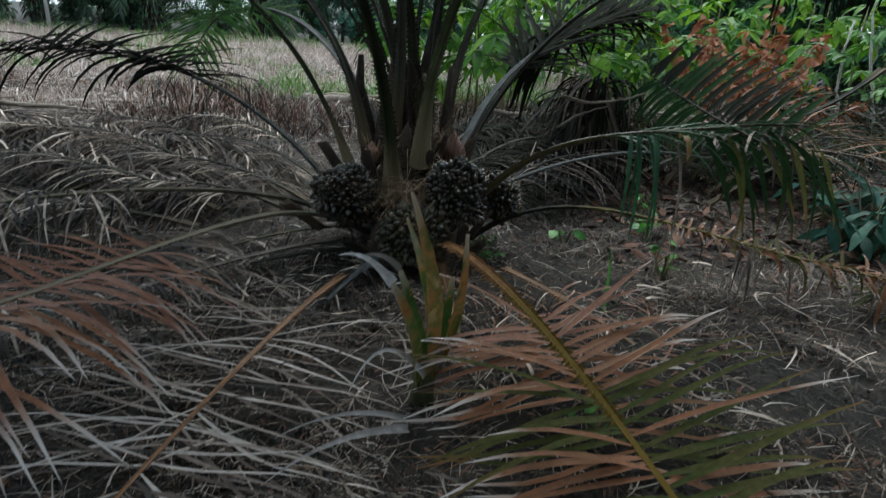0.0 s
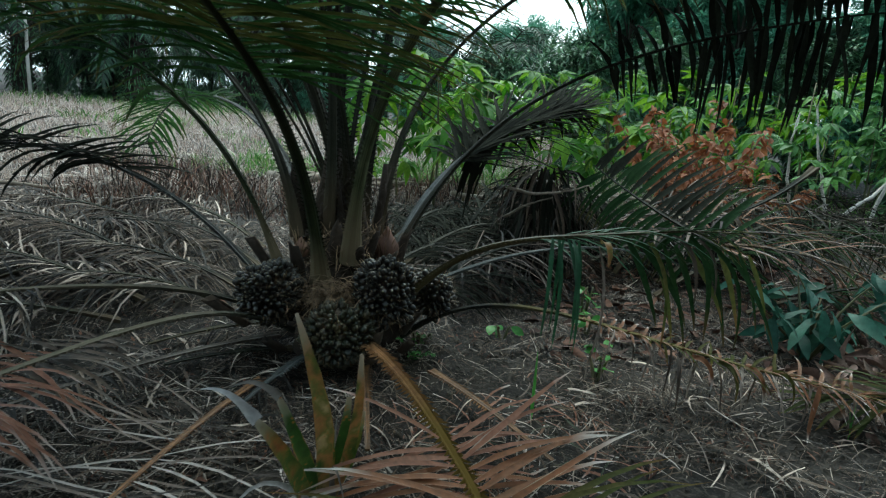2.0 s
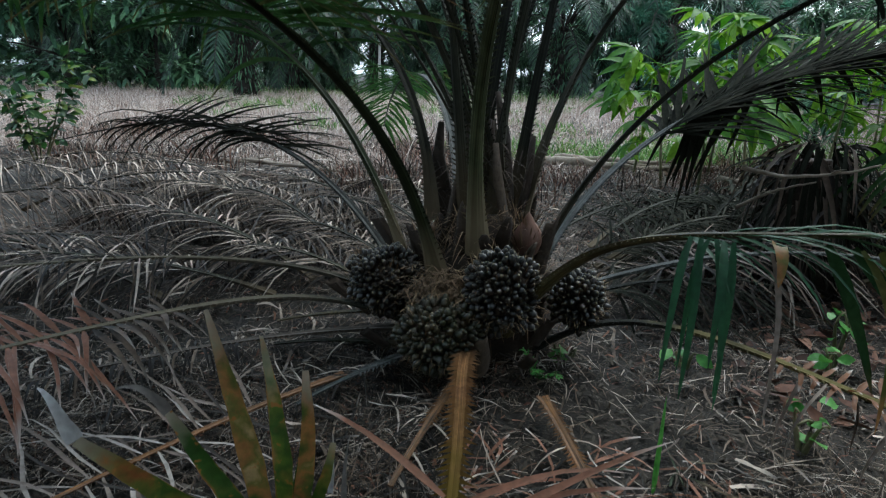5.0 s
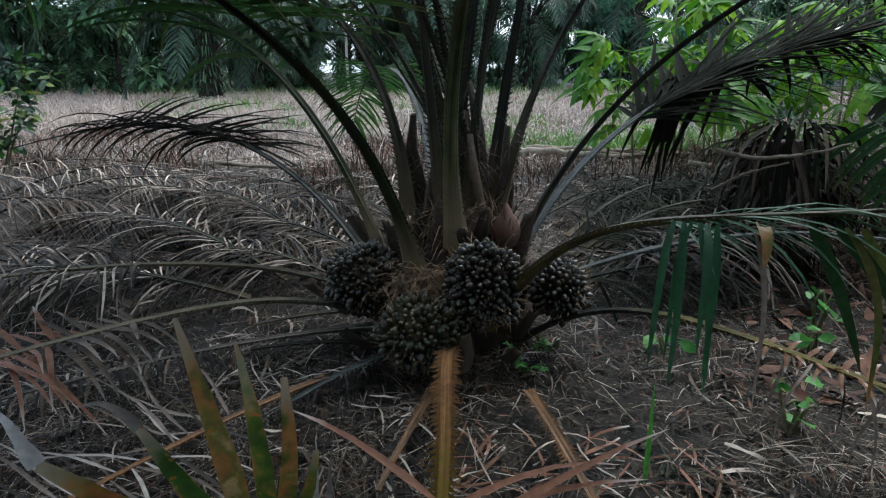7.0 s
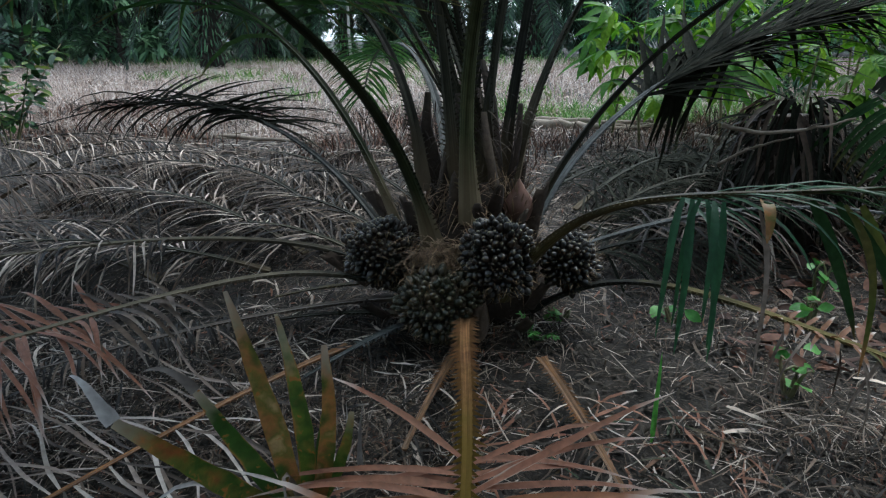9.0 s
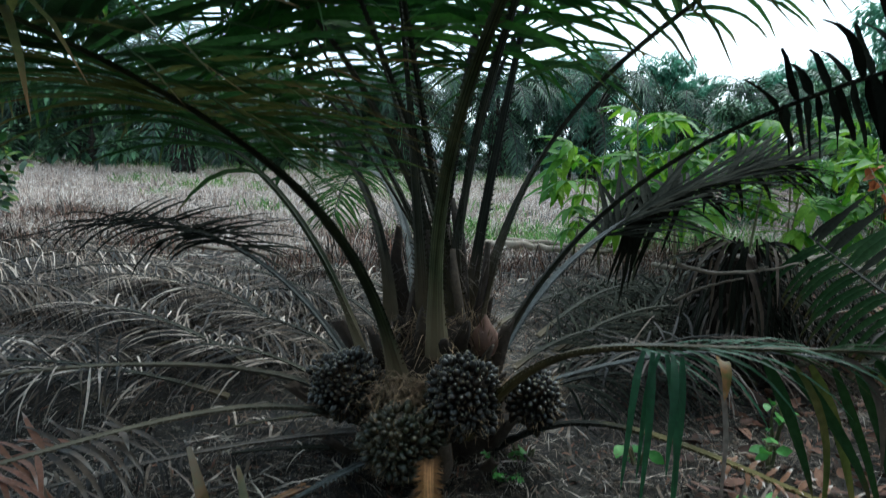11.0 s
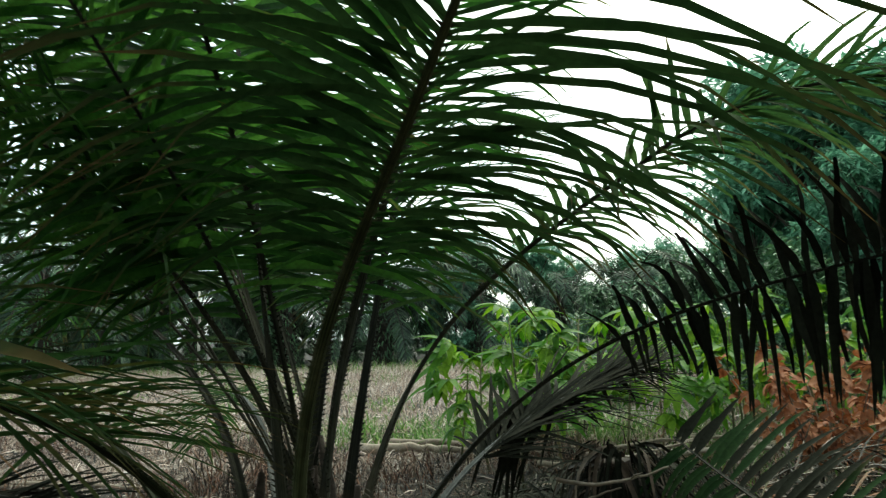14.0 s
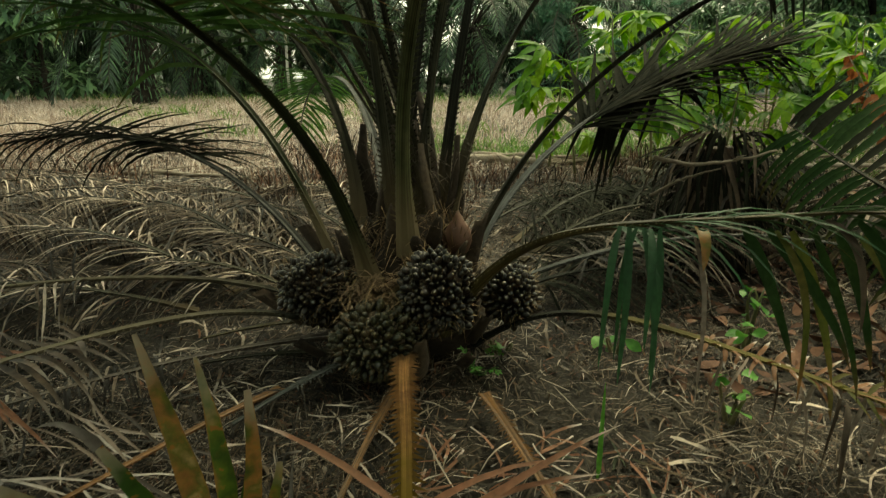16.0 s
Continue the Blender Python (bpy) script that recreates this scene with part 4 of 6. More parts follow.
frond(palm, [(-0.1, -0.15, 0.12), (-0.4, -0.42, 0.375), (-0.6, -0.7, 0.31), (-1.02, -1.23, 0.287)], 0.6, 0.25, [M_GREY, M_RED, M_RED, M_ORANGE, M_RED, M_RED], M_PET_LOW, 0.4,
      0.019, 0.45, 0.02, 0.1, 0.046, elev=0.25, low=-0.2, jitter=15, singles=True, missing=0.03, wave=0.07, ranks={-1: (104, 76, 0.2, 0.85, 0.12), 1: (70, 55, 0.12, 0.6, 0.06)}, seed=38, floor=0.03, spines=0.012, spine_gap=0.02, label="low frond with drying reddish leaflets")
frond(palm, [(-0.15, -0.1, 0.12), (-0.3, 0.0, 0.27), (-0.965, -0.043, 0.32), (-1.453, -0.78, 0.345)], 0.6, 0.5, M_GREY, M_PET_LOW, 0.4,
      0.014, 0.34, 0.0105, 0.2, 0.05, elev=0.3, low=-0.6, jitter=24, wave=0.08, missing=0.18, ranks={-1: (66, 46, 0.3, 0.42, 0.26), 1: (60, 44, 0.34, 0.42, 0.12)}, seed=39, floor=0.02, spines=0.008, spine_gap=0.026, label="low withered frond with grey leaflets")
frond(palm, [(0.15, -0.28, 0.125), (0.19, -0.716, 0.272), (0.35, -1.02, 0.145), (0.376, -1.766, 0.093)], 0.3, 0.0, [M_RED, M_ORANGE, M_ORANGE, M_OLIVE, M_ORANGE, M_OLIVE, M_ORANGE, M_OLIVE], M_PET_FRONT, 0.46,
      0.019, 0.5, 0.024, 0.09, 0.045, tip_w=0.012, elev=0.4, jitter=14, wave=0.05, singles=True, spines=0.03, spine_gap=0.02, seed=40, floor=0.025, spread=(98, 80),
      label="dead frond lying forward, rust-orange leaflets")

frond(palm, [(-0.16, -0.16, 0.10), (-0.5, -0.36, 0.12), (-0.75, -0.55, 0.10), (-1.08, -0.82, 0.06)], 0.3, 0.0, M_GREY, M_PET_TAN, 0.36,
      0.018, 0.14, 0.011, 0.3, 0.04, elev=0.1, low=-0.3, jitter=14, spread=(95, 75), seed=48, floor=0.015, spines=0.014, spine_gap=0.02, label="low bare stalk with a comb of short dry leaflets")

for k, (a, b, w, mat) in enumerate([((1.36, -0.66, 0.21), (1.42, -0.74, 0.08), 0.036, M_ORANGE), ((1.46, -0.69, 0.2), (1.5, -0.78, 0.06), 0.034, M_OLIVE), ((1.56, -0.71, 0.19), (1.62, -0.8, 0.06), 0.038, M_ORANGE),
                                    ((1.66, -0.74, 0.18), (1.74, -0.82, 0.07), 0.036, M_OLIVE), ((1.84, -0.79, 0.15), (1.6, -1.02, 0.02), 0.042, M_ORANGE), ((1.3, -0.65, 0.22), (1.26, -0.8, 0.03), 0.03, M_BROWN)]):
    strap(bent_frond, a, b, w, mat, 460 + k)

bent_line, _ = arc([Vector(p) for p in ((0.35, -0.11, 0.08), (0.747, -0.2, 0.42), (0.985, -0.538, 0.261), (1.846, -0.79, 0.146))], 0.45, 0.05)
rng = random.Random(480)
for k in range(20):
    q = bent_line[16 + k]
    one = Sheet()
    blade(one, q, (rng.uniform(-0.5, 0.1), rng.uniform(-0.7, -0.1), rng.uniform(-0.5, 0.1)), (0.2, -0.4, 1), rng.uniform(0.14, 0.3), rng.uniform(0.008, 0.014), rng.uniform(0.3, 0.8), 0.4, 8, 0.0, 0.02, 0.12, rng)
    one.obj("leaflet", (M_BLEACH, M_BLEACH, M_BROWN)[k % 3], bent_frond)

# cut stalks lying round the foot
for k, (a, b, mat) in enumerate([((-0.02, -0.33, 0.10), (-0.27, -0.68, 0.05), M_PET_GREY), 
                                 ((-0.2, -0.06, 0.12), (-0.64, -0.16, 0.06), M_PET_GOLD), ((0.16, -0.45, 0.09), (0.12, -0.95, 0.05), M_PET_RUST),
                                 ((0.41, -0.45, 0.07), (0.66, -1.05, 0.05), M_PET_RUST), ((-0.1, -0.25, 0.08), (-0.55, -0.33, 0.05), M_PET_DARK)]):
    a, b = Vector(a), Vector(b)
    mid = (a + b) / 2 + Vector((0, 0, 0.03))
    frond(palm, [a, a.lerp(mid, 0.7), mid.lerp(b, 0.4), b], 0, 0, M_GREY, mat, 0.3, 0.03, 0.15, 0.008, 0.3, 0.034, 0.016, seed=60 + k, floor=0.02,
          spines=0.02, spine_gap=0.016, missing=0.4)


def fruit_shape(name, mat, r, h):
    sh = Sheet()
    prof = [(0.5, -0.4), (0.9, 0.0), (1.0, 0.4), (0.8, 0.85), (0.3, 1.14)]
    rings = []
    for k, (a, z) in enumerate(prof):
        rings.append([sh.vert((r * a * math.cos(6.283 * i / 7), r * a * math.sin(6.283 * i / 7), h * z), k / 5) for i in range(7)])
    for a, b in zip(rings, rings[1:]):
        for i in range(7):
            sh.f.append((a[i], a[(i + 1) % 7], b[(i + 1) % 7], b[i]))
    t = sh.vert((0, 0, h * 1.25), 1)
    for i in range(7):
        sh.f.append((rings[-1][i], rings[-1][(i + 1) % 7], t))
    me = sh.mesh(name, mat)
    me.materials.append(M_NUB)
    for f in me.polygons[-7:]:
        f.material_index = 1
    return me


def fruit_bunch(at, radii, count, picked, mat, seed, label):
    """An egg-shaped head of tightly set fruits with dry bracts between them."""
    rng = random.Random(seed)
    at = Vector(at)
    core = Sheet()
    rings = 8
    pts = [at + Vector((0, 0, radii[2] * 0.86 * math.cos(math.pi * (1 - k / rings)))) for k in range(rings + 1)]
    tube(core, pts, [radii[0] * 0.86 * max(0.05, math.sin(math.pi * k / rings)) for k in range(rings + 1)], 12, radii[1] / radii[0], Vector((1, 0, 0)))
    body = core.obj("fruit_head", M_STUMP, palm, label)
    shapes = [fruit_shape("fruit", mat, 0.0110 * k, 0.0190 * k) for k in (0.9, 1.08, 1.25)]
    dirs = []
    for i in range(count):
        z = 1 - 2 * (i + 0.5) / count
        r = math.sqrt(1 - z * z)
        a = i * 2.39996
        dirs.append(Vector((r * math.cos(a), r * math.sin(a), z)))
    dirs.sort(key=lambda v: -v.dot(Vector((0.15, -0.9, 0.4))))
    rest = Sheet()
    for k, v in enumerate(dirs):
        v = (v + Vector((rng.uniform(-1, 1), rng.uniform(-1, 1), rng.uniform(-1, 1))) * 0.05).normalized()
        lump = rng.uniform(0.84, 1.06) * (1 + 0.22 * noise.noise(v * 1.7 + Vector((seed, 0, 0))))
        p = at + Vector((v.x * radii[0], v.y * radii[1], v.z * radii[2])) * lump
        nrm = (v + Vector((rng.uniform(-1, 1), rng.uniform(-1, 1), rng.uniform(-0.2, 1.1))) * 0.3).normalized()
        m = nrm.to_track_quat("Z", "Y").to_matrix().to_4x4()
        m.translation = p - nrm * 0.012
        me = shapes[rng.randrange(3)]
        if k < picked:
            ob = new("fruit", me)
            ob.matrix_basis = m
            child(ob, body)
        else:
            o = len(rest.v)
            for q in me.vertices:
                rest.vert(m @ q.co)
            for f in me.polygons:
                rest.f.append(tuple(o + i for i in f.vertices))
    if rest.v:
        mass = tagged(rest.obj("fruit_mass", mat, body), kind="stuff")
        mass.data.materials.append(M_NUB)
        per = len(shapes[0].polygons)
        for k, f in enumerate(mass.data.polygons):
            f.material_index = 1 if k % per >= per - 7 else 0
    br = Sheet()
    for k in range(int(count * 0.8)):
        v = rand_dir(rng, -1, 1)
        p = at + Vector((v.x * radii[0], v.y * radii[1], v.z * radii[2])) * 0.98
        blade(br, p, v + Vector((0, 0, 0.3)) + rand_dir(rng, -0.5, 0.5) * 0.5, UP, rng.uniform(0.02, 0.05), 0.0045, 0.1, 0.2, 2, rng=rng)
    tagged(br.obj("bract_fringe", M_BRACT, body), kind="stuff")


fruit_bunch((-0.19, -0.18, 0.285), (0.125, 0.12, 0.118), 420, 120, M_FRUIT, 71, "heavy bunch of near-black oil palm fruits")
fruit_bunch((0.065, -0.35, 0.18), (0.13, 0.115, 0.115), 430, 140, M_FRUIT_G, 72, "bunch of olive-brown oil palm fruits near the soil")
fruit_bunch((0.24, -0.26, 0.315), (0.115, 0.11, 0.14), 410, 130, M_FRUIT, 73, "bunch of glossy black oil palm fruits")
fruit_bunch((0.47, -0.09, 0.26), (0.09, 0.09, 0.10), 260, 60, M_FRUIT, 74, "small bunch of black oil palm fruits half behind a stalk")


def flower_sheath(at, r, h, seed):
    """A closed, pointed flower head wrapped in ribbed fibre."""
    sh = Sheet()
    n, k = 9, 16
    rings = []
    for j in range(n):
        s = j / (n - 1)
        rr = r * (0.7 + 0.45 * math.sin(math.pi * min(1, s * 1.25))) * (1 - s ** 3.0) + 0.002
        rings.append([sh.vert((at[0] + rr * math.cos(6.283 * i / k) * (1.03 if i % 2 else 0.96),
                               at[1] + rr * math.sin(6.283 * i / k) * (1.03 if i % 2 else 0.96), at[2] + h * s), s) for i in range(k)])
    for a, b in zip(rings, rings[1:]):
        for i in range(k):
            sh.f.append((a[i], a[(i + 1) % k], b[(i + 1) % k], b[i]))
    sh.f.append(tuple(rings[-1]))
    head = sh.obj("flower_head", M_INFLO, palm, "reddish-brown pointed flower head wrapped in fibre")
    rng = random.Random(seed)
    hair = Sheet()
    for _ in range(50):
        q, s = rng.uniform(0, 6.283), rng.uniform(0, 0.8)
        rr = r * (1.1 - 0.5 * s * s)
        blade(hair, (at[0] + rr * math.cos(q), at[1] + rr * math.sin(q), at[2] + h * s), (0.35 * math.cos(q), 0.35 * math.sin(q), rng.uniform(0.2, 1)), UP,
              rng.uniform(0.03, 0.09), 0.006, rng.uniform(-0.1, 0.25), 0.1, 3, rng=rng)
    tagged(hair.obj("fibre", M_FIBRE, head), kind="stuff")


flower_sheath((0.277, 0.0, 0.38), 0.048, 0.15, 3)
flower_sheath((-0.08, -0.05, 0.40), 0.03, 0.08, 4)


# ---- cut shoot in front ----
def ribbon(sh, ctrl, width, nrm, ends=(0.7, 0.35), fold=0.3, n=14, rng=random, peak=0.45, taper=1.6):
    """A strap-like blade along a cubic; ends: its width at the foot and at the tip, as shares of the widest."""
    pts, _ = arc(ctrl, count=n)
    rows = []
    for i, p in enumerate(pts):
        s = i / n
        d = (pts[min(i + 1, n)] - pts[max(i - 1, 0)]).normalized()
        side = d.cross(Vector(nrm)).normalized()
        up = side.cross(d)
        w = width * 0.5 * (ends[0] + (1 - ends[0]) * s / peak if s < peak else 1 - (1 - ends[1]) * ((s - peak) / (1 - peak)) ** taper)
        a, b = w * rng.uniform(0.88, 1.06), w * rng.uniform(0.88, 1.06)
        rows.append((sh.vert(p - side * a + up * (fold * a), s, -1.0), sh.vert(p, s), sh.vert(p + side * b + up * (fold * b), s, 1.0)))
    for a, b in zip(rows, rows[1:]):
        sh.f += [(a[0], a[1], b[1], b[0]), (a[1], a[2], b[2], b[1])]


def cut_shoot():
    rng = random.Random(9)
    base = Vector((-0.03, -1.2, 0.0))
    root = thing("palm_shoot", base, "young palm shoot with trimmed yellow-green blades and brown ends", "shoot")
    for mid, tip, w, nrm, ends, mat in [((-0.01, -1.29, 0.32), (-0.10, -1.271, 0.58), 0.046, (0.35, -1, 0.2), (0.7, 0.3), M_BLADE_DRY),
                                   ((0.0, -1.19, 0.26), (-0.085, -1.13, 0.475), 0.04, (0.3, -1, 0.2), (0.7, 0.3), M_BLADE),
                                   ((0.06, -1.21, 0.25), (0.054, -1.21, 0.46), 0.036, (0.5, -1, 0.0), (0.8, 0.55), M_BLADE_DRY),
                                   ((-0.1, -1.42, 0.32), (-0.166, -1.50, 0.45), 0.046, (0.4, -0.8, 0.5), (0.6, 0.6), M_BLADE),
                                   ((-0.07, -1.31, 0.26), (-0.13, -1.35, 0.42), 0.04, (0.5, -0.9, 0.3), (0.6, 0.6), M_BLADE_GREEN),
                                   ((0.02, -1.18, 0.18), (0.035, -1.17, 0.33), 0.036, (0.3, -1, 0.1), (0.8, 0.6), M_BLADE_GREEN),
                                   ((0.06, -1.16, 0.16), (0.075, -1.15, 0.28), 0.03, (0.4, -1, 0.1), (0.8, 0.6), M_BLADE)]:
        mid, tip = Vector(mid), Vector(tip)
        sh = Sheet()
        foot = base + Vector((rng.uniform(-0.018, 0.018), rng.uniform(-0.012, 0.012), 0))
        ribbon(sh, [foot, foot.lerp(mid, 0.65), mid, tip], w, nrm, (ends[0], ends[1] * 0.6), 0.3, 16, rng)
        sh.obj("blade", mat, root)
    for a, m, b, w in [((-0.166, -1.50, 0.45), (-0.2, -1.5, 0.5), (-0.268, -1.466, 0.499), 0.026), ((-0.13, -1.35, 0.42), (-0.16, -1.355, 0.46), (-0.228, -1.361, 0.45), 0.022),
                       ((-0.05, -1.3, 0.12), (-0.16, -1.36, 0.3), (-0.24, -1.42, 0.16), 0.022), ((0.0, -1.24, 0.1), (-0.02, -1.3, 0.3), (0.02, -1.34, 0.16), 0.022),
                       ((-0.1, -1.4, 0.04), (-0.25, -1.5, 0.12), (-0.42, -1.56, 0.04), 0.024), ((-0.1, -1.36, 0.04), (-0.22, -1.38, 0.1), (-0.4, -1.42, 0.05), 0.017),
                       ((-0.02, -0.98, 0.02), (-0.012, -0.97, 0.1), (-0.02, -0.96, 0.17), 0.014), ((0.02, -0.99, 0.02), (0.015, -0.98, 0.1), (0.03, -0.97, 0.18), 0.016)]:
        a, m, b = Vector(a), Vector(m), Vector(b)
        sh = Sheet()
        ribbon(sh, [a, a.lerp(m, 0.7), m.lerp(b, 0.35) + UP * 0.02, b], w, (0.2, -0.7, 0.7), (0.9, 0.06), 0.5, 9, rng, 0.08, 0.8)
        sh.obj("withered_blade", M_PALE, root, "bleached curling dead blade")
    cr = Sheet()
    tube(cr, [base - UP * 0.03, base + UP * 0.05, base + UP * 0.12], [0.035, 0.03, 0.02], 8)
    cr.obj("stem", M_STEM, root)


cut_shoot()


# ---- dry fronds lying about ----
def dry_frond(ctrl, leaf, stalk, length, seed, label, gap=0.03, start=0.25, droop=0.22, width=0.02, elev=0.05, base_w=0.04, missing=0.1,
              spread=(65, 35), ext=0.0, jitter=22, wave=0.08):
    c = [Vector(p) for p in ctrl]
    root = thing("dry_frond", (c[0].x, c[0].y, 0), label, "palm frond", "fallen fronds")
    frond(root, c, ext, 0.3, leaf, stalk, start, gap, length, width, droop, base_w, 0.006, elev, spread, False, 0.01, seed, 0.015, missing, wave=wave, jitter=jitter)
    return root


dry_frond([(-0.2, -0.5, 0.07), (-0.35, -0.78, 0.09), (-0.5, -1.15, 0.09), (-0.66, -1.56, 0.07)], M_BLEACH, M_PET_RUST, 0.46, 81,
          "fallen frond with an orange-brown rachis and bleached leaflets", 0.02, 0.2, 0.05, 0.012, 0.12, 0.03, 0.2, (86, 68), 0.4, 18, 0.16)
LEFT = [((-0.75, 0.35), (-2.6, 0.75), 0.26), ((-0.7, 0.7), (-2.4, 1.5), 0.30), ((-0.9, 1.0), (-3.0, 1.2), 0.32), ((-0.6, 1.3), (-2.6, 2.1), 0.28),
        ((-1.2, -0.1), (-3.0, 0.1), 0.18), ((-0.8, 0.1), (-2.6, -0.4), 0.2), ((-3.4, 0.3), (-1.6, 1.1), 0.3), ((-3.2, 1.0), (-1.1, 1.6), 0.34),
        ((-2.9, -0.4), (-1.3, 0.5), 0.2), ((-3.8, 1.7), (-1.8, 2.0), 0.3), ((-0.3, 1.5), (-1.6, 2.5), 0.25), ((-2.9, -1.0), (-1.4, -0.5), 0.16),
        ((-0.35, 0.55), (-1.6, 1.0), 0.2), ((-0.25, 0.9), (-1.3, 1.9), 0.2), ((-0.4, 0.3), (-1.5, 0.35), 0.18), ((-1.7, 1.5), (-0.4, 1.2), 0.22), ((-1.5, 0.6), (-0.35, 0.75), 0.16),
        ((-5.2, 1.2), (-3.2, 1.8), 0.3), ((-5.0, 0.4), (-3.0, 0.2), 0.25), ((-4.8, 2.2), (-2.6, 2.6), 0.25)]
for k, (a, b, h) in enumerate(LEFT):
    rng = random.Random(k)
    a, b = Vector((*a, 0.06)), Vector((*b, 0.05))
    m1, m2 = a.lerp(b, 0.35) + UP * h * 1.2, a.lerp(b, 0.7) + UP * h
    dry_frond([a, m1, m2, b], (M_GREY, M_BROWN, M_GREY, M_BROWN, M_GREY)[k % 5], M_PET_DARK, 0.5, 90 + k, "withered grey-brown frond sunk in a heap of dry fronds", 0.014, 0.12, 0.3, 0.0115,
              missing=0.12, spread=(58, 24), jitter=17, wave=0.12)
RIGHT = [((1.6, 1.0), (3.6, 1.6), 0.3), ((1.2, 1.5), (2.8, 2.2), 0.25), ((2.0, 0.6), (4.6, 0.6), 0.55), ((2.2, 0.9), (5.0, 1.1), 0.6),
         ((4.8, 0.2), (2.2, 1.3), 0.55), ((5.2, 1.8), (2.6, 1.6), 0.5), ((0.9, 2.0), (2.4, 2.9), 0.22), ((2.4, 0.3), (4.6, -0.4), 0.35),
         ((0.6, 1.2), (1.6, 2.4), 0.15), ((0.2, 1.6), (1.2, 3.0), 0.15), ((2.9, 2.3), (4.8, 2.2), 0.4),
         ((0.6, 0.6), (1.9, 1.1), 0.28), ((0.5, 1.0), (1.8, 1.9), 0.28), ((0.6, 2.0), (2.2, 2.4), 0.28), ((0.45, 1.4), (1.5, 2.8), 0.25), ((0.4, 0.4), (1.3, 0.7), 0.14), ((1.5, 0.9), (0.45, 0.75), 0.16), ((0.35, 0.8), (1.2, 1.5), 0.18), ((1.7, 1.4), (0.6, 1.1), 0.2)]
# the heap's shade is put into its near-black and dark green leaf colours
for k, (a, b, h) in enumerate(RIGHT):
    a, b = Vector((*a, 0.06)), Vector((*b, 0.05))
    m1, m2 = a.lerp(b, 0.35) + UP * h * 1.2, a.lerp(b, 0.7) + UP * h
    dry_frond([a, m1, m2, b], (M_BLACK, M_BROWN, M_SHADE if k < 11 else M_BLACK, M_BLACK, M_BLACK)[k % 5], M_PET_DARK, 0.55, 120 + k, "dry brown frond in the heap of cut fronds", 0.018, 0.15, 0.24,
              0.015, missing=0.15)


dry_frond([(2.65, 0.3, 0.9), (2.38, 0.31, 0.64), (2.1, 0.34, 0.56), (1.75, 0.4, 0.48)], M_BROWN, M_PET_DARK, 0.3, 140,
          "dark cut stalk with brown leaflets sunk in the heap", 0.04, 0.5, 0.25, 0.02, 0.1, 0.055, 0.05, (62, 40))


def heap_frond():
    """A cut frond on the heap: one rank of leaflets stands up, the other hangs."""
    c = [Vector(p) for p in ((2.08, 0.02, 0.44), (1.94, 0.3, 0.5), (1.84, 0.62, 0.6), (1.72, 1.0, 0.755))]
    root = thing("dry_frond", (2.08, 0.02, 0), "cut frond with dark green leaflets lying over the heap", "palm frond", "fallen fronds")
    rachis = frond(root, c, 0.05, 0.1, [M_SHADE, M_BLACK, M_BLACK, M_SHADE, M_BLACK], M_PET_DARK, 0.12, 0.046, 0.52, 0.048, 0.06, 0.05, 0.012, 0.95, (98, 74), True, 0.01, 143, None, 0.05,
                   sides=(1,), low=1.0, jitter=8, wave=0.03)
    rng = random.Random(144)
    line, _ = arc(c, 0.05, 0.1)
    for k in range(22):
        one = Sheet()
        blade(one, line[6 + int(k * 1.5)], (-0.55 + rng.uniform(-0.1, 0.1), 0.1 + rng.uniform(-0.1, 0.1), -0.35), (-0.3, -0.6, 0.7), rng.uniform(0.3, 0.42), 0.034, 0.2, 0.35, 6, 0.0, 0.03, 0.03, rng)
        one.obj("leaflet", M_SHADE, rachis)


heap_frond()
dry_frond([(1.95, 0.42, 0.42), (2.4, 0.3, 0.62), (2.9, 0.1, 0.55), (3.6, -0.1, 0.25)], M_BROWN, M_PET_TAN, 0.6, 141,
          "dry frond trailing dull brown leaflets off the heap", 0.06, 0.02, 0.12, 0.014, 0.2, 0.03, 0.2, (40, 22), wave=0.12)
dry_frond([(1.9, 0.35, 0.40), (2.3, 0.15, 0.56), (2.7, -0.1, 0.45), (3.2, -0.4, 0.2)], M_ORANGE, M_PET_TAN, 0.5, 142,
          "dry frond with rust-orange leaflets hanging off the heap", 0.06, 0.02, 0.14, 0.022, 0.2, 0.03, 0.3, (36, 20), wave=0.12)
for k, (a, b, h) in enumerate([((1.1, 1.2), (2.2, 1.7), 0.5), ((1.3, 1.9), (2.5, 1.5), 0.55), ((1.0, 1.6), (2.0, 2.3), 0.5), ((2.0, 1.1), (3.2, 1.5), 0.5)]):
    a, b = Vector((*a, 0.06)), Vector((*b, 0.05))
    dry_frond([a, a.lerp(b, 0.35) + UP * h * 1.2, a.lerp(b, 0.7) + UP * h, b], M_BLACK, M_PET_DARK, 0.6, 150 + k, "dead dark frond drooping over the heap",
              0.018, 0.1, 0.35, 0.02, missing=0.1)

for k, (a, m1, m2, e, mat) in enumerate([((1.7, 1.1, 0.3), (2.1, 0.9, 0.62), (2.6, 0.55, 0.66), (3.4, 0.1, 0.3), M_ORANGE), ((2.0, 1.4, 0.3), (2.5, 1.2, 0.7), (3.1, 0.8, 0.75), (4.0, 0.4, 0.35), M_BROWN),
                                         ((2.3, 1.7, 0.3), (2.8, 1.5, 0.75), (3.5, 1.2, 0.8), (4.5, 0.9, 0.4), M_BLACK)]):
    dry_frond([a, m1, m2, e], mat, M_PET_TAN, 0.55, 160 + k, "dry frond draped over the heap, brown leaflets trailing", 0.045, 0.1, 0.2, 0.016, 0.3, 0.03, 0.2, (55, 25), wave=0.12)


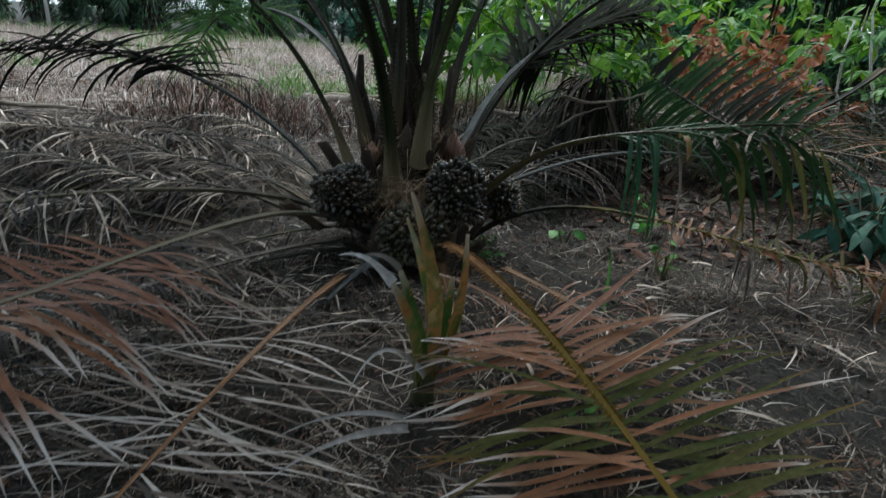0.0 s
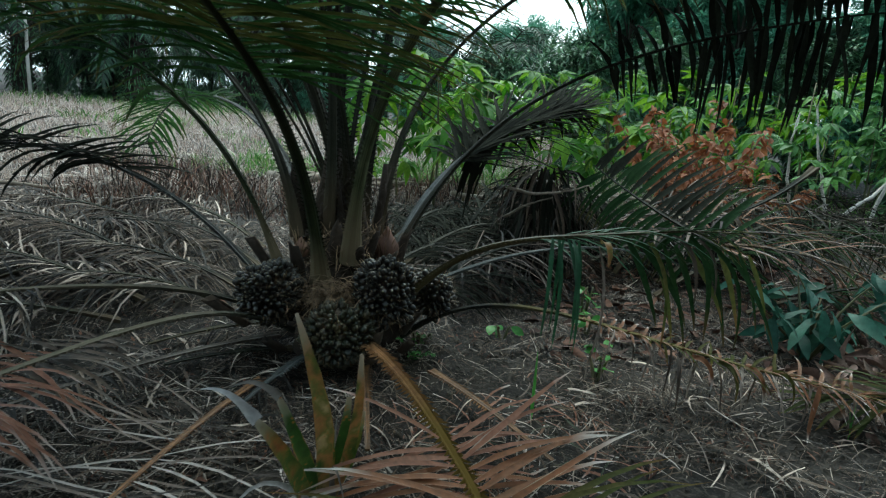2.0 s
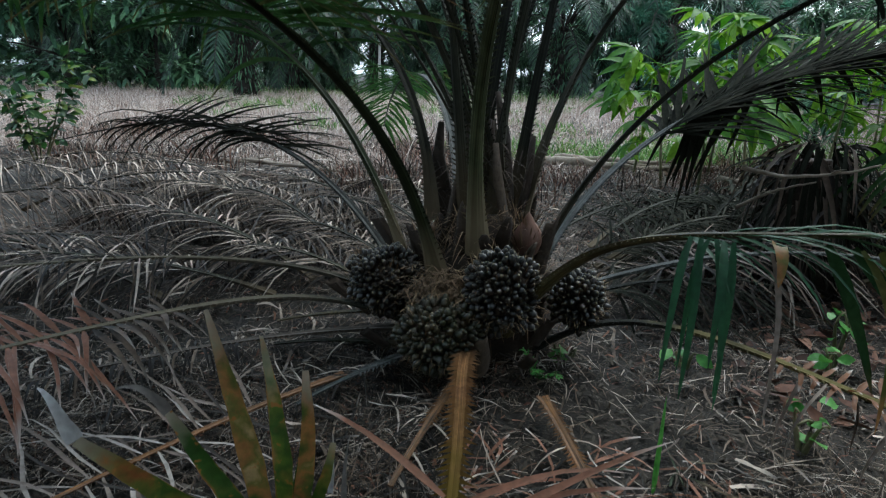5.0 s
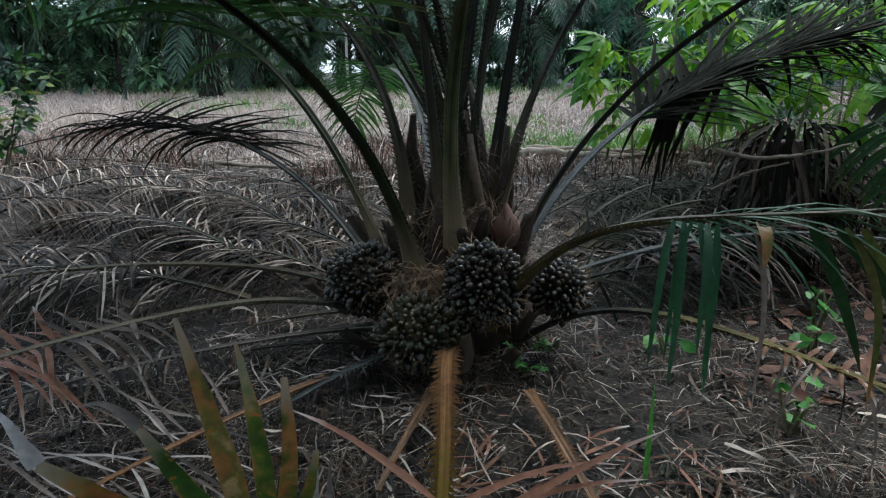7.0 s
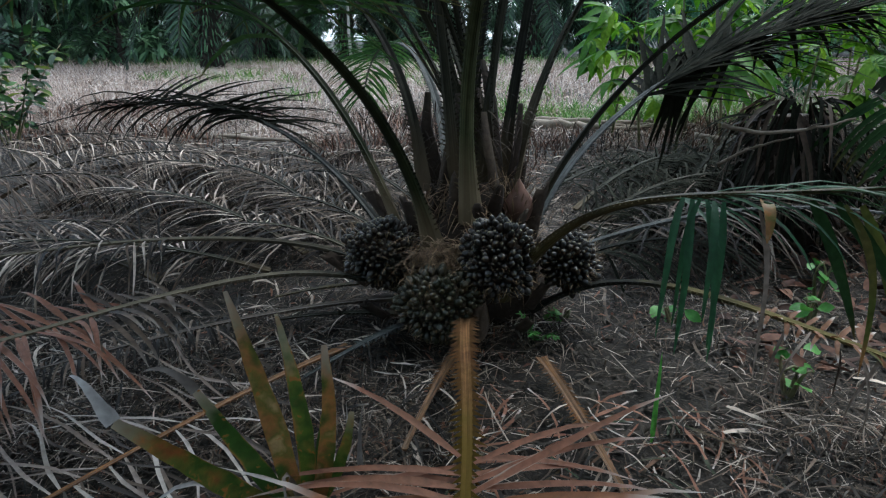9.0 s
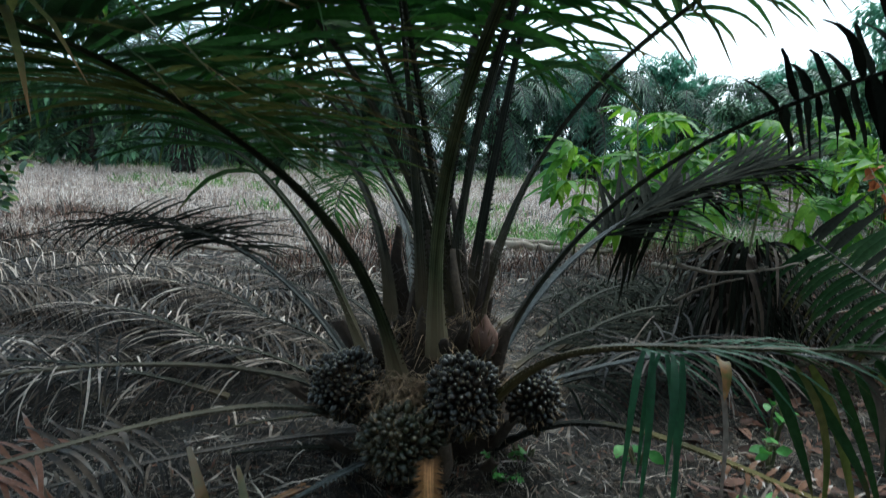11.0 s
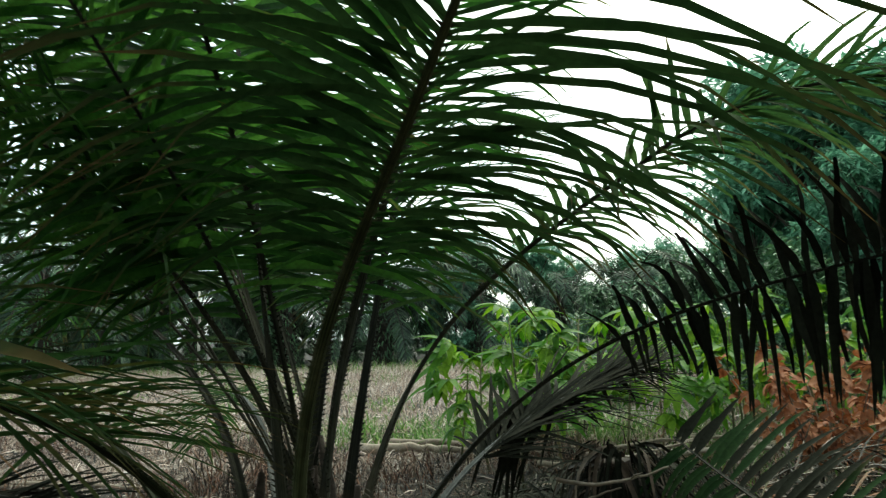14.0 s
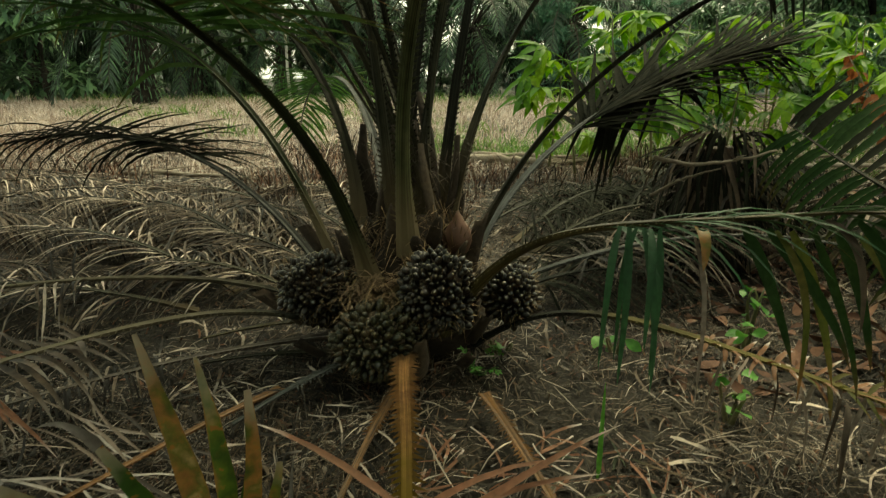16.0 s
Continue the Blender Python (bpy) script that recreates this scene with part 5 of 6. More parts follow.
def leaf_drift(count, area, seed):
    """Curled brown leaves drifted on the ground."""
    rng = random.Random(seed)
    sh = Sheet()
    for _ in range(count):
        x, y = rng.uniform(area[0], area[1]), rng.uniform(area[2], area[3])
        d = rand_dir(rng, -0.1, 0.4)
        blade(sh, (x, y, hump(x, y) + rng.uniform(0.005, 0.05)), d, Vector((rng.uniform(-1, 1), rng.uniform(-1, 1), 1)), rng.uniform(0.05, 0.12),
              rng.uniform(0.03, 0.055), rng.uniform(-0.2, 0.3), rng.uniform(-0.5, 0.6), 4, 0.0, hump(x, y) + 0.004, 0.1, rng)
    tagged(sh.obj("leaf_drift", M_DRIFT), "curled brown leaves drifted under the fronds", "leaf litter", kind="stuff")


leaf_drift(1100, (1.0, 4.2, -0.3, 1.8), 17)
rng = random.Random(91)
CURL = [leaf_mesh("curled_leaf", M_CURL, 0.10, 0.042, 1.5, 1.2, 6, k) for k in range(4)]
for k in range(280):
    x, y = rng.gauss(2.75, 0.38), rng.gauss(-0.66, 0.22)
    z = hump(x, y) + 0.03 + max(0.0, 0.24 - 0.4 * math.hypot(x - 2.75, y + 0.62)) * rng.random()
    ob = new("dry_leaf", CURL[k % 4])
    ob.matrix_basis = face(Vector((x, y, z)), rand_dir(rng, -0.3, 0.7), rand_dir(rng, -0.2, 1.0), rng.uniform(0.55, 1.2))
    tagged(ob, "curled pinkish-brown dry leaf on the litter", "leaf", "curled dry leaves")
dry_frond([(2.75, -0.72, 0.1), (2.45, -0.85, 0.14), (2.2, -0.9, 0.12), (1.85, -0.76, 0.08)], M_OLIVE, M_PET_DARK, 0.34, 145,
          "dark olive frond lying beside curled dry leaves", 0.03, 0.05, 0.06, 0.03, 0.1, 0.035, 0.1, (40, 25))


def shaggy_stump(at, height, r):
    """An old palm stump under a thatch of dead leaflets hanging down its sides."""
    rng = random.Random(19)
    root = thing("palm_stump", (at[0], at[1], 0), "old palm stump under a thatch of dead brown leaflets", "stump")
    st = Sheet()
    lv = [Vector((at[0] + rng.uniform(-0.02, 0.02), at[1] + rng.uniform(-0.02, 0.02), height * 0.86 * i / 6)) for i in range(7)]
    tube(st, lv, [r * f for f in (0.8, 0.7, 0.64, 0.6, 0.56, 0.46, 0.3)], 11)
    st.obj("trunk", M_STUMP, root)
    for mat, count, name in ((M_BROWN, 130, "thatch"), (M_BLACK, 150, "dark_thatch")):
        sh = Sheet()
        for _ in range(count):
            a = rng.uniform(0, 6.283)
            out = Vector((math.cos(a), math.sin(a), 0))
            p = Vector((at[0], at[1], height * rng.uniform(0.45, 1.0))) + out * r * rng.uniform(0.3, 0.7)
            d = out * rng.uniform(0.25, 0.9) + UP * rng.uniform(-0.9, 0.15) + rand_dir(rng) * 0.25
            blade(sh, p, d, out + UP * 0.4, rng.uniform(0.22, 0.5), rng.uniform(0.014, 0.032), rng.uniform(0.4, 0.9), 0.4, 6, 0.0, 0.03, 0.12, rng)
        tagged(sh.obj(name, mat, root), kind="stuff")


shaggy_stump((1.46, 1.2), 0.74, 0.27)


# ---- fallen branches ----
def branch(pts, r, seed, label, mat=M_TWIG, twigs=3):
    rng = random.Random(seed)
    p = [Vector(q) for q in pts]
    root = thing("fallen_branch", (p[0].x, p[0].y, 0), label, "branch", "fallen branches")
    line, total = arc([p[0], p[1], p[2], p[3]], count=14)
    line = [q + Vector((rng.uniform(-1, 1), rng.uniform(-1, 1), rng.uniform(-0.5, 0.5))) * r * 0.6 for q in line]
    sh = Sheet()
    tube(sh, line, [r * (1 - 0.6 * i / 14) for i in range(15)], 7)
    sh.obj("limb", mat, root)
    for k in range(twigs):
        i = rng.randrange(3, 13)
        d = (line[i + 1] - line[i]).normalized() + rand_dir(rng, -0.1, 0.4) * 0.7
        q = line[i]
        ln = rng.uniform(0.2, 0.5) * total * 0.4
        tw = Sheet()
        tube(tw, [q, q + d * ln * 0.5 + rand_dir(rng) * 0.03, q + d * ln], [r * 0.4, r * 0.28, r * 0.12], 5)
        tw.obj("twig", mat, root)


branch([(-0.4, 4.95, 0.08), (0.1, 4.9, 0.12), (0.5, 4.85, 0.1), (1.1, 4.7, 0.08)], 0.06, 1, "weathered fallen stem at the field's edge")
branch([(-0.2, 5.3, 0.08), (0.5, 5.2, 0.1), (1.0, 5.1, 0.1), (1.8, 5.0, 0.08)], 0.05, 2, "weathered fallen stem at the field's edge")
branch([(1.3, 3.0, 0.28), (1.7, 3.1, 0.2), (2.1, 3.2, 0.25), (2.7, 3.3, 0.4)], 0.022, 3, "forked bare branch across the heap")
branch([(1.2, 2.6, 0.1), (1.5, 2.8, 0.12), (1.9, 3.0, 0.2), (2.3, 3.2, 0.3)], 0.018, 4, "forked bare branch across the heap")
branch([(0.5, 0.9, 0.05), (0.8, 1.3, 0.12), (1.1, 1.7, 0.2), (1.5, 2.0, 0.3)], 0.012, 5, "thin bare branch on the litter")
branch([(1.08, 0.82, 0.63), (1.2, 0.84, 0.59), (1.36, 0.87, 0.57), (1.62, 0.9, 0.66)], 0.011, 8, "pale forked branch lying before the stump", twigs=2)
branch([(1.08, 0.84, 0.45), (1.17, 0.85, 0.51), (1.27, 0.86, 0.55), (1.38, 0.87, 0.575)], 0.009, 9, "pale forked branch lying before the stump", twigs=1)
branch([(2.6, 3.6, 0.2), (3.0, 3.5, 0.3), (3.4, 3.4, 0.3), (4.2, 3.2, 0.2)], 0.025, 6, "bare branch across the heap")
branch([(-3.9, 3.6, 0.06), (-3.2, 3.55, 0.09), (-2.5, 3.5, 0.08), (-1.8, 3.4, 0.05)], 0.03, 7, "dry stalk lying at the field's edge")
branch([(1.9, 4.2, 0.1), (2.4, 4.3, 0.2), (2.8, 4.2, 0.25), (3.4, 4.0, 0.3)], 0.03, 8, "bare branch across the heap")


# ---- cassava ----
def cassava_leaf(seed, mat):
    """A palmate leaf of seven lobes at the end of its stalk along +x."""
    rng = random.Random(seed)
    sh = Sheet()
    stalk = 0.2
    tube(sh, [Vector((0, 0, 0)), Vector((0.1, 0, 0.02)), Vector((stalk, 0, 0.015))], [0.003, 0.0025, 0.002], 4)
    for k in range(7):
        a = radians(-125 + 250 * k / 6 + rng.uniform(-6, 6))
        ln = 0.17 * (1 - 0.42 * abs(k - 3) / 3) * rng.uniform(0.9, 1.1)
        d = Vector((math.cos(a), math.sin(a), -0.05 + rng.uniform(-0.15, 0.1)))
        rows = []
        for i in range(5):
            s = i / 4
            w = 0.024 * math.sin(math.pi * min(1, 0.1 + 0.9 * s ** 0.8)) ** 0.8
            p = Vector((stalk, 0, 0.015)) + d * (ln * s) - UP * (0.07 * s * s)
            sd = d.cross(UP).normalized()
            rows.append((sh.vert(p - sd * w + UP * w * 0.3, s), sh.vert(p, s), sh.vert(p + sd * w + UP * w * 0.3, s)))
        for a_, b_ in zip(rows, rows[1:]):
            sh.f.append((a_[0], a_[1], b_[1], b_[0]))
            sh.f.append((a_[1], a_[2], b_[2], b_[1]))
    return sh.mesh("cassava_leaf", mat)


LEAVES = [cassava_leaf(k, M_CASSAVA) for k in range(4)]
PALE_LEAVES = [cassava_leaf(k + 4, M_CASSAVA_B) for k in range(4)]


def cassava(at, height, count, seed, size=1.0, leaves=LEAVES, label="leafy cassava plant with bright green palmate leaves"):
    rng = random.Random(seed)
    at = Vector((at[0], at[1], 0))
    root = thing("cassava_plant", at, label, "cassava", "cassava plants")
    st = Sheet()
    pts = [at + Vector((0.05 * math.sin(3 * s + seed), 0.05 * math.cos(2 * s + seed) - 0.05, height * s - 0.03 * (s == 0))) for s in (0, 0.25, 0.5, 0.75, 1)]
    tube(st, pts, [0.014, 0.013, 0.011, 0.009, 0.005], 6)
    st.obj("stem", M_STEM, root)
    for k in range(count):
        s = 0.35 + 0.65 * (k + 0.5) / count
        i = min(int(s * 4), 3)
        p = pts[i].lerp(pts[i + 1], s * 4 - i)
        d = rand_dir(rng, -0.35, 0.55)
        ob = new("leaf", leaves[k % 4])
        ob.matrix_basis = face(p, d, Vector((rng.uniform(-0.5, 0.5), rng.uniform(-0.8, 0.2), 1)), size * rng.uniform(0.8, 1.3))
        child(ob, root)


CASSAVA = [(0.75, 4.6, 1.1), (1.4, 4.5, 1.5), (1.15, 3.3, 1.45), (1.55, 3.7, 1.35), (0.95, 4.1, 1.2), (1.9, 4.2, 1.45), (2.3, 3.9, 1.3), (2.8, 4.5, 1.5), (3.3, 4.1, 1.35), (3.7, 4.8, 1.5),
           (4.2, 4.2, 1.4), (4.8, 4.9, 1.6), (5.2, 4.0, 1.5), (5.9, 4.6, 1.6), (2.1, 5.2, 1.5), (3.1, 5.6, 1.6), (4.3, 6.0, 1.7), (6.6, 4.2, 1.9),
           (6.2, 5.8, 1.9), (7.4, 5.2, 2.0), (5.4, 6.6, 1.8), (7.0, 3.4, 2.2)]
for k, (x, y, h) in enumerate(CASSAVA):
    cassava((x, y), h, 12, 200 + k, 1.6)
rng = random.Random(55)
for k in range(16):
    x, y = rng.uniform(4.6, 9.5), rng.uniform(2.2, 5.0)
    cassava((x, y), rng.uniform(0.9, 2.3), 14, 240 + k, 1.3, PALE_LEAVES, "leafy cassava plant with pale green leaves in the thicket")


# ---- shrubs and herbs ----
def shrub(name, at, height, spread, count, meshes, stem_mat, seed, label, category, limbs=7, low=0.25, hang=0.0, lean=(0, 0)):
    """Limbs that fork upwards, with separate leaves along them."""
    rng = random.Random(seed)
    at = Vector((at[0], at[1], 0))
    root = thing(name, at, label, category)
    lines = []
    for k in range(limbs):
        a = 6.283 * k / limbs + rng.uniform(-0.4, 0.4)
        r = spread * rng.uniform(0.4, 1.0)
        tip = at + Vector((math.cos(a) * r + lean[0], math.sin(a) * r * 0.7 + lean[1], height * rng.uniform(0.6, 1.0)))
        mid = at.lerp(tip, 0.5) + Vector((rng.uniform(-0.05, 0.05), rng.uniform(-0.05, 0.05), 0.08))
        line, _ = arc([at - UP * 0.02, at.lerp(mid, 0.6), mid, tip], count=10)
        st = Sheet()
        tube(st, line, [0.011 * (1 - 0.75 * i / 10) for i in range(11)], 5)
        st.obj("limb", stem_mat, root)
        lines.append(line)
    rest = Sheet()
    for k in range(count):
        line = lines[k % limbs]
        s = rng.uniform(low, 1.0) * 10
        i = min(int(s), 9)
        p = line[i].lerp(line[i + 1], s - i) + rand_dir(rng, -0.5, 0.6) * rng.uniform(0.0, 0.07)
        d = rand_dir(rng, -0.6 - hang, 0.5 - hang)
        m = face(p, d, Vector((rng.uniform(-0.6, 0.6), rng.uniform(-1, 0.3), 0.8)), rng.uniform(0.7, 1.25))
        me = meshes[rng.randrange(len(meshes))]
        if k < 290:
            ob = new("leaf", me)
            ob.matrix_basis = m
            child(ob, root)
        else:
            o = len(rest.v)
            for q in me.vertices:
                rest.vert(m @ q.co)
            for f in me.polygons:
                rest.f.append(tuple(o + i for i in f.vertices))
    if rest.v:
        tagged(rest.obj("foliage", meshes[0].materials[0], root), kind="stuff")


RUST = [leaf_mesh("rust_leaf", M_RUST, 0.085, 0.05, 0.5, 0.4, 4, k) for k in range(3)]
BLUE = [leaf_mesh("blue_leaf", M_BLUE, 0.17, 0.055, 0.25, 0.3, 6, k) for k in range(3)]
SAP = [leaf_mesh("sapling_leaf", M_SAP, 0.13, 0.05, 0.25, 0.2, 5, k) for k in range(3)]
HERB = [leaf_mesh("small_leaf", M_HERB, 0.055, 0.036, 0.2, 0.15, 4, k) for k in range(3)]
shrub("withered_shrub", (3.2, 2.3), 1.3, 0.78, 560, RUST, M_TWIG, 31, "withered shrub with curled rust-brown leaves", "shrub", 15, 0.4, 0.2)
shrub("withered_shrub", (4.3, 2.5), 0.85, 0.8, 320, RUST, M_TWIG, 32, "low withered shrub with sparse rust-brown leaves", "shrub", 7, 0.3, 0.2)
shrub("bush", (2.36, -0.2), 0.46, 0.5, 84, BLUE, M_STEM, 33, "low bush with dark blue-green pointed leaves", "bush", 10, 0.3, 0.45)
shrub("sapling", (-4.65, 2.45), 1.3, 0.7, 280, SAP, M_STEM, 34, "leafy dark green sapling with a few yellow leaves", "sapling", 6, 0.3, 0.0)
for k, (x, y, h, n) in enumerate([(1.32, 0.1, 0.16, 10), (1.12, -0.42, 0.12, 8), (1.41, 0.33, 0.22, 9), (0.42, -0.12, 0.1, 7),
                                  (0.85, 0.0, 0.08, 6), (0.35, -1.45, 0.07, 5)]):
    shrub("herb", (x, y), h, 0.06, n, HERB, M_STEM, 300 + k, "small bright green herb growing in the litter", "herb", 3, 0.3, 0.0)


def fern_seedling(at):
    root = thing("fern", (*at, 0), "small bright green fern sprig by the palm's foot", "fern")
    for k, d in enumerate([(0.5, -0.5, 0.25), (0.0, -0.7, 0.4), (-0.4, 0.1, 0.5)]):
        a = Vector((*at, 0.01))
        b = a + Vector(d) * 0.15 + UP * 0.03
        frond(root, [a, a.lerp(b, 0.3) + UP * 0.03, a.lerp(b, 0.7) + UP * 0.03, b], 0, 0, M_HERB, M_STEM, 0.2, 0.011, 0.03, 0.011, 0.1, 0.004, 0.002,
              spines=0, seed=k)


fern_seedling((0.375, -0.25))


def grass_blade(at, d, length, width, seed):
    root = thing("grass_blade", (at[0], at[1], 0), "single green grass blade standing in the litter", "grass")
    sh = Sheet()
    blade(sh, (at[0], at[1], hump(at[0], at[1])), d, (0, -1, 0.2), length, width, 0.03, 0.3, 7, rng=random.Random(seed))
    sh.obj("blade", M_HERB, root)


grass_blade((0.72, -0.72), (0.02, 0.1, 1), 0.26, 0.016, 1)
grass_blade((1.9, -0.9), (0.1, 0.1, 1), 0.14, 0.008, 2)
grass_blade((1.93, -0.88), (-0.15, 0.1, 1), 0.12, 0.008, 3)

# pale bare stems beside the cassava
for k, (x, y, tx, ty, h) in enumerate([(5.7, 2.45, 5.85, 2.5, 2.4), (5.6, 2.6, 5.95, 2.5, 2.2), (6.5, 2.4, 6.6, 2.5, 2.5), (5.6, 3.1, 5.2, 3.2, 1.6), (5.0, 3.0, 4.7, 2.9, 1.3), (4.6, 2.2, 5.6, 2.2, 1.2)]):
    branch([(x, y, -0.03), (x + 0.05, y, h * 0.3), (tx, ty, h * 0.65), (tx + 0.1, ty, h)], 0.022, 40 + k, "pale bare stem standing among the shrubs", M_POST, 2)


# ---- the far side of the field ----
def mature_palm(at, seed):
    rng = random.Random(seed)
    at = Vector((*at, 0))
    root = thing("mature_palm", at, "mature oil palm with a shaggy trunk and long drooping dark fronds", "oil palm", "palms across the field")
    tr = Sheet()
    tube(tr, [at + Vector((0, 0, z)) for z in (-0.1, 0.6, 1.3, 2.0, 2.7, 3.3)], [0.42, 0.4, 0.42, 0.4, 0.42, 0.3], 10)
    for i, v in enumerate(tr.v):
        k = 1 + 0.25 * noise.noise(Vector(v) * 3)
        tr.v[i] = (at.x + (v[0] - at.x) * k, at.y + (v[1] - at.y) * k, v[2])
    trunk = tr.obj("trunk", M_BARK, root)
    old = Sheet()
    for k in range(90):
        a, z = k * 2.4 + rng.uniform(-0.3, 0.3), 0.15 + 3.0 * k / 90
        d = Vector((math.cos(a), math.sin(a), 0.9)).normalized()
        o = at + Vector((math.cos(a) * 0.36, math.sin(a) * 0.36, z))
        ln = rng.uniform(0.2, 0.42)
        tube(old, [o, o + d * ln * 0.6, o + d * ln], [0.09, 0.07, 0.04], 5, 0.5)
    tagged(old.obj("bark_crust", M_BARK, trunk), kind="stuff")
    fern = Sheet()
    for k in range(700):
        a, z = rng.uniform(0, 6.283), rng.uniform(0.3, 3.3)
        o = at + Vector((math.cos(a), math.sin(a), 0)) * rng.uniform(0.42, 0.62) + UP * z
        blade(fern, o, (math.cos(a) * 0.5, math.sin(a) * 0.5, rng.uniform(-1.0, 0.2)), UP, rng.uniform(0.15, 0.5), rng.uniform(0.03, 0.07), 0.35, 0.2, 3, rng=rng)
    tagged(fern.obj("climbing_fern", M_THICKET, trunk), kind="stuff")
    for k in range(30):
        a = k * 2.4 + rng.uniform(-0.2, 0.2)
        up = rng.uniform(0.2, 2.6) if k % 3 else rng.uniform(-1.6, 0.2)
        out = rng.uniform(2.2, 3.4)
        o = at + Vector((math.cos(a) * 0.25, math.sin(a) * 0.25, 3.1))
        e = at + Vector((math.cos(a) * out, math.sin(a) * out, 3.0 + up - 0.6))
        m1 = o + Vector((math.cos(a) * out * 0.25, math.sin(a) * out * 0.25, 0.7 + up * 0.5))
        m2 = o + Vector((math.cos(a) * out * 0.65, math.sin(a) * out * 0.65, 0.7 + up * 0.75))
        frond(root, [o, m1, m2, e], 0.8, 1.0, M_WOODS, M_BARK, 0.2, 0.09, 0.8, 0.07, 0.16, 0.12, 0.02, 0.2, spines=0, seed=seed * 50 + k)
    return root


first = mature_palm((-7.0, 27.5), 3)
PALMS = [(-11.5, 28), (-15.5, 27), (-20, 28.5), (-24.5, 27.5), (-29, 28), (-34, 29), (-2.5, 28.5), (2.0, 30), (6.5, 31), (-38, 26), (-13.5, 19.5), (-9, 32), (-18, 33),
         (-27, 33), (0, 34), (11, 33)]
for k, (x, y) in enumerate(PALMS):
    copy_thing(first, Matrix.Translation((x, y, 0)) @ Matrix.Rotation(k * 1.3, 4, "Z") @ Matrix.Scale(0.9 + 0.07 * (k % 4), 4))


# unseen palms added behind and beside the way to shade the near ground
for k, (x, y) in enumerate([(-4.5, -6.5), (0.5, -7.5), (5.0, -6.5), (-8.0, -2.5), (6.0, -3.0), (-3.0, -11), (4.0, -11)]):
    copy_thing(first, Matrix.Translation((x, y, 0)) @ Matrix.Rotation(k * 1.1 + 0.5, 4, "Z") @ Matrix.Scale(1.15, 4))


def tree(at, height, spread, leaves, mat, seed, label, leaf=0.35, low=0.25):
    """A forked trunk with a crown of many small leaf sprays in uneven clumps."""
    rng = random.Random(seed)
    at = Vector((*at, 0))
    root = thing("tree", at, label, "tree", "trees behind the field")
    tr = Sheet()
    tube(tr, [at + Vector((0.1 * math.sin(i), 0.1 * math.cos(i * 2), height * 0.75 * i / 6 - 0.1 * (i == 0))) for i in range(7)],
         [0.16 - 0.02 * i for i in range(7)], 8)
    clumps = []
    for k in range(26):
        a = k * 2.4
        z = height * (low + (1 - low) * rng.random() ** 0.8)
        r = spread * rng.uniform(0.2, 1.0) * (1 - 0.5 * abs(z / height - 0.55))
        c = at + Vector((math.cos(a) * r, math.sin(a) * r, z))
        clumps.append((c, rng.uniform(0.5, 1.0) * spread * 0.38))
        o = at + Vector((0, 0, z * 0.7))
        tube(tr, [o, o.lerp(c, 0.5) + UP * 0.1, c], [0.05, 0.035, 0.012], 5)
    tr.obj("trunk", M_BARK, root)
    cr = Sheet()
    for k in range(leaves):
        c, r = clumps[rng.randrange(26)]
        v = rand_dir(rng, -0.9, 0.9) * (r * rng.random() ** 0.4)
        d = (v * 0.6 + rand_dir(rng, -0.8, 0.2) * r * 0.6)
        if d.length < 1e-3:
            continue
        blade(cr, c + v, d, UP, leaf * rng.uniform(0.6, 1.3), leaf * 0.34, 0.15, 0.2, 2, rng=rng)
    tagged(cr.obj("crown", mat, root), kind="stuff")
    return root


t1 = tree((9.2, 12.5), 8.0, 2.4, 9000, M_WOODS_L, 41, "tall tree with feathery blue-green foliage, paled for haze", 0.4, 0.12)
t2 = tree((-22, 40), 8.5, 3.2, 3500, M_THICKET, 42, "dark dense tree in the wood behind the field", 0.7, 0.05)
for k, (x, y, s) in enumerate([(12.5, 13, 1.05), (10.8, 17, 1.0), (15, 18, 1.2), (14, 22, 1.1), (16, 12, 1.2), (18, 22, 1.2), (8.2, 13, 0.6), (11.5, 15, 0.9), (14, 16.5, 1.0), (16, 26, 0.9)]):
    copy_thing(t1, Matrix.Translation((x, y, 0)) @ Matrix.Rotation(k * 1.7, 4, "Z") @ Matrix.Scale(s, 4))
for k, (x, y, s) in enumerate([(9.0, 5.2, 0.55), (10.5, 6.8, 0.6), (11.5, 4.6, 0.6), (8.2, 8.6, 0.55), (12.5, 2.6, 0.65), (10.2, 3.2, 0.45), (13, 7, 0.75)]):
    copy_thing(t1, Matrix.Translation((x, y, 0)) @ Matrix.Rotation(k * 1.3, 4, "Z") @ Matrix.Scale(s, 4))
for k, (x, y, s) in enumerate([(-19.5, 22, 1.1), (-23, 20.5, 1.2), (-27, 19, 1.1)]):
    copy_thing(t2, Matrix.Translation((x, y, 0)) @ Matrix.Rotation(k * 1.3, 4, "Z") @ Matrix.Scale(s, 4))
rngw = random.Random(6)
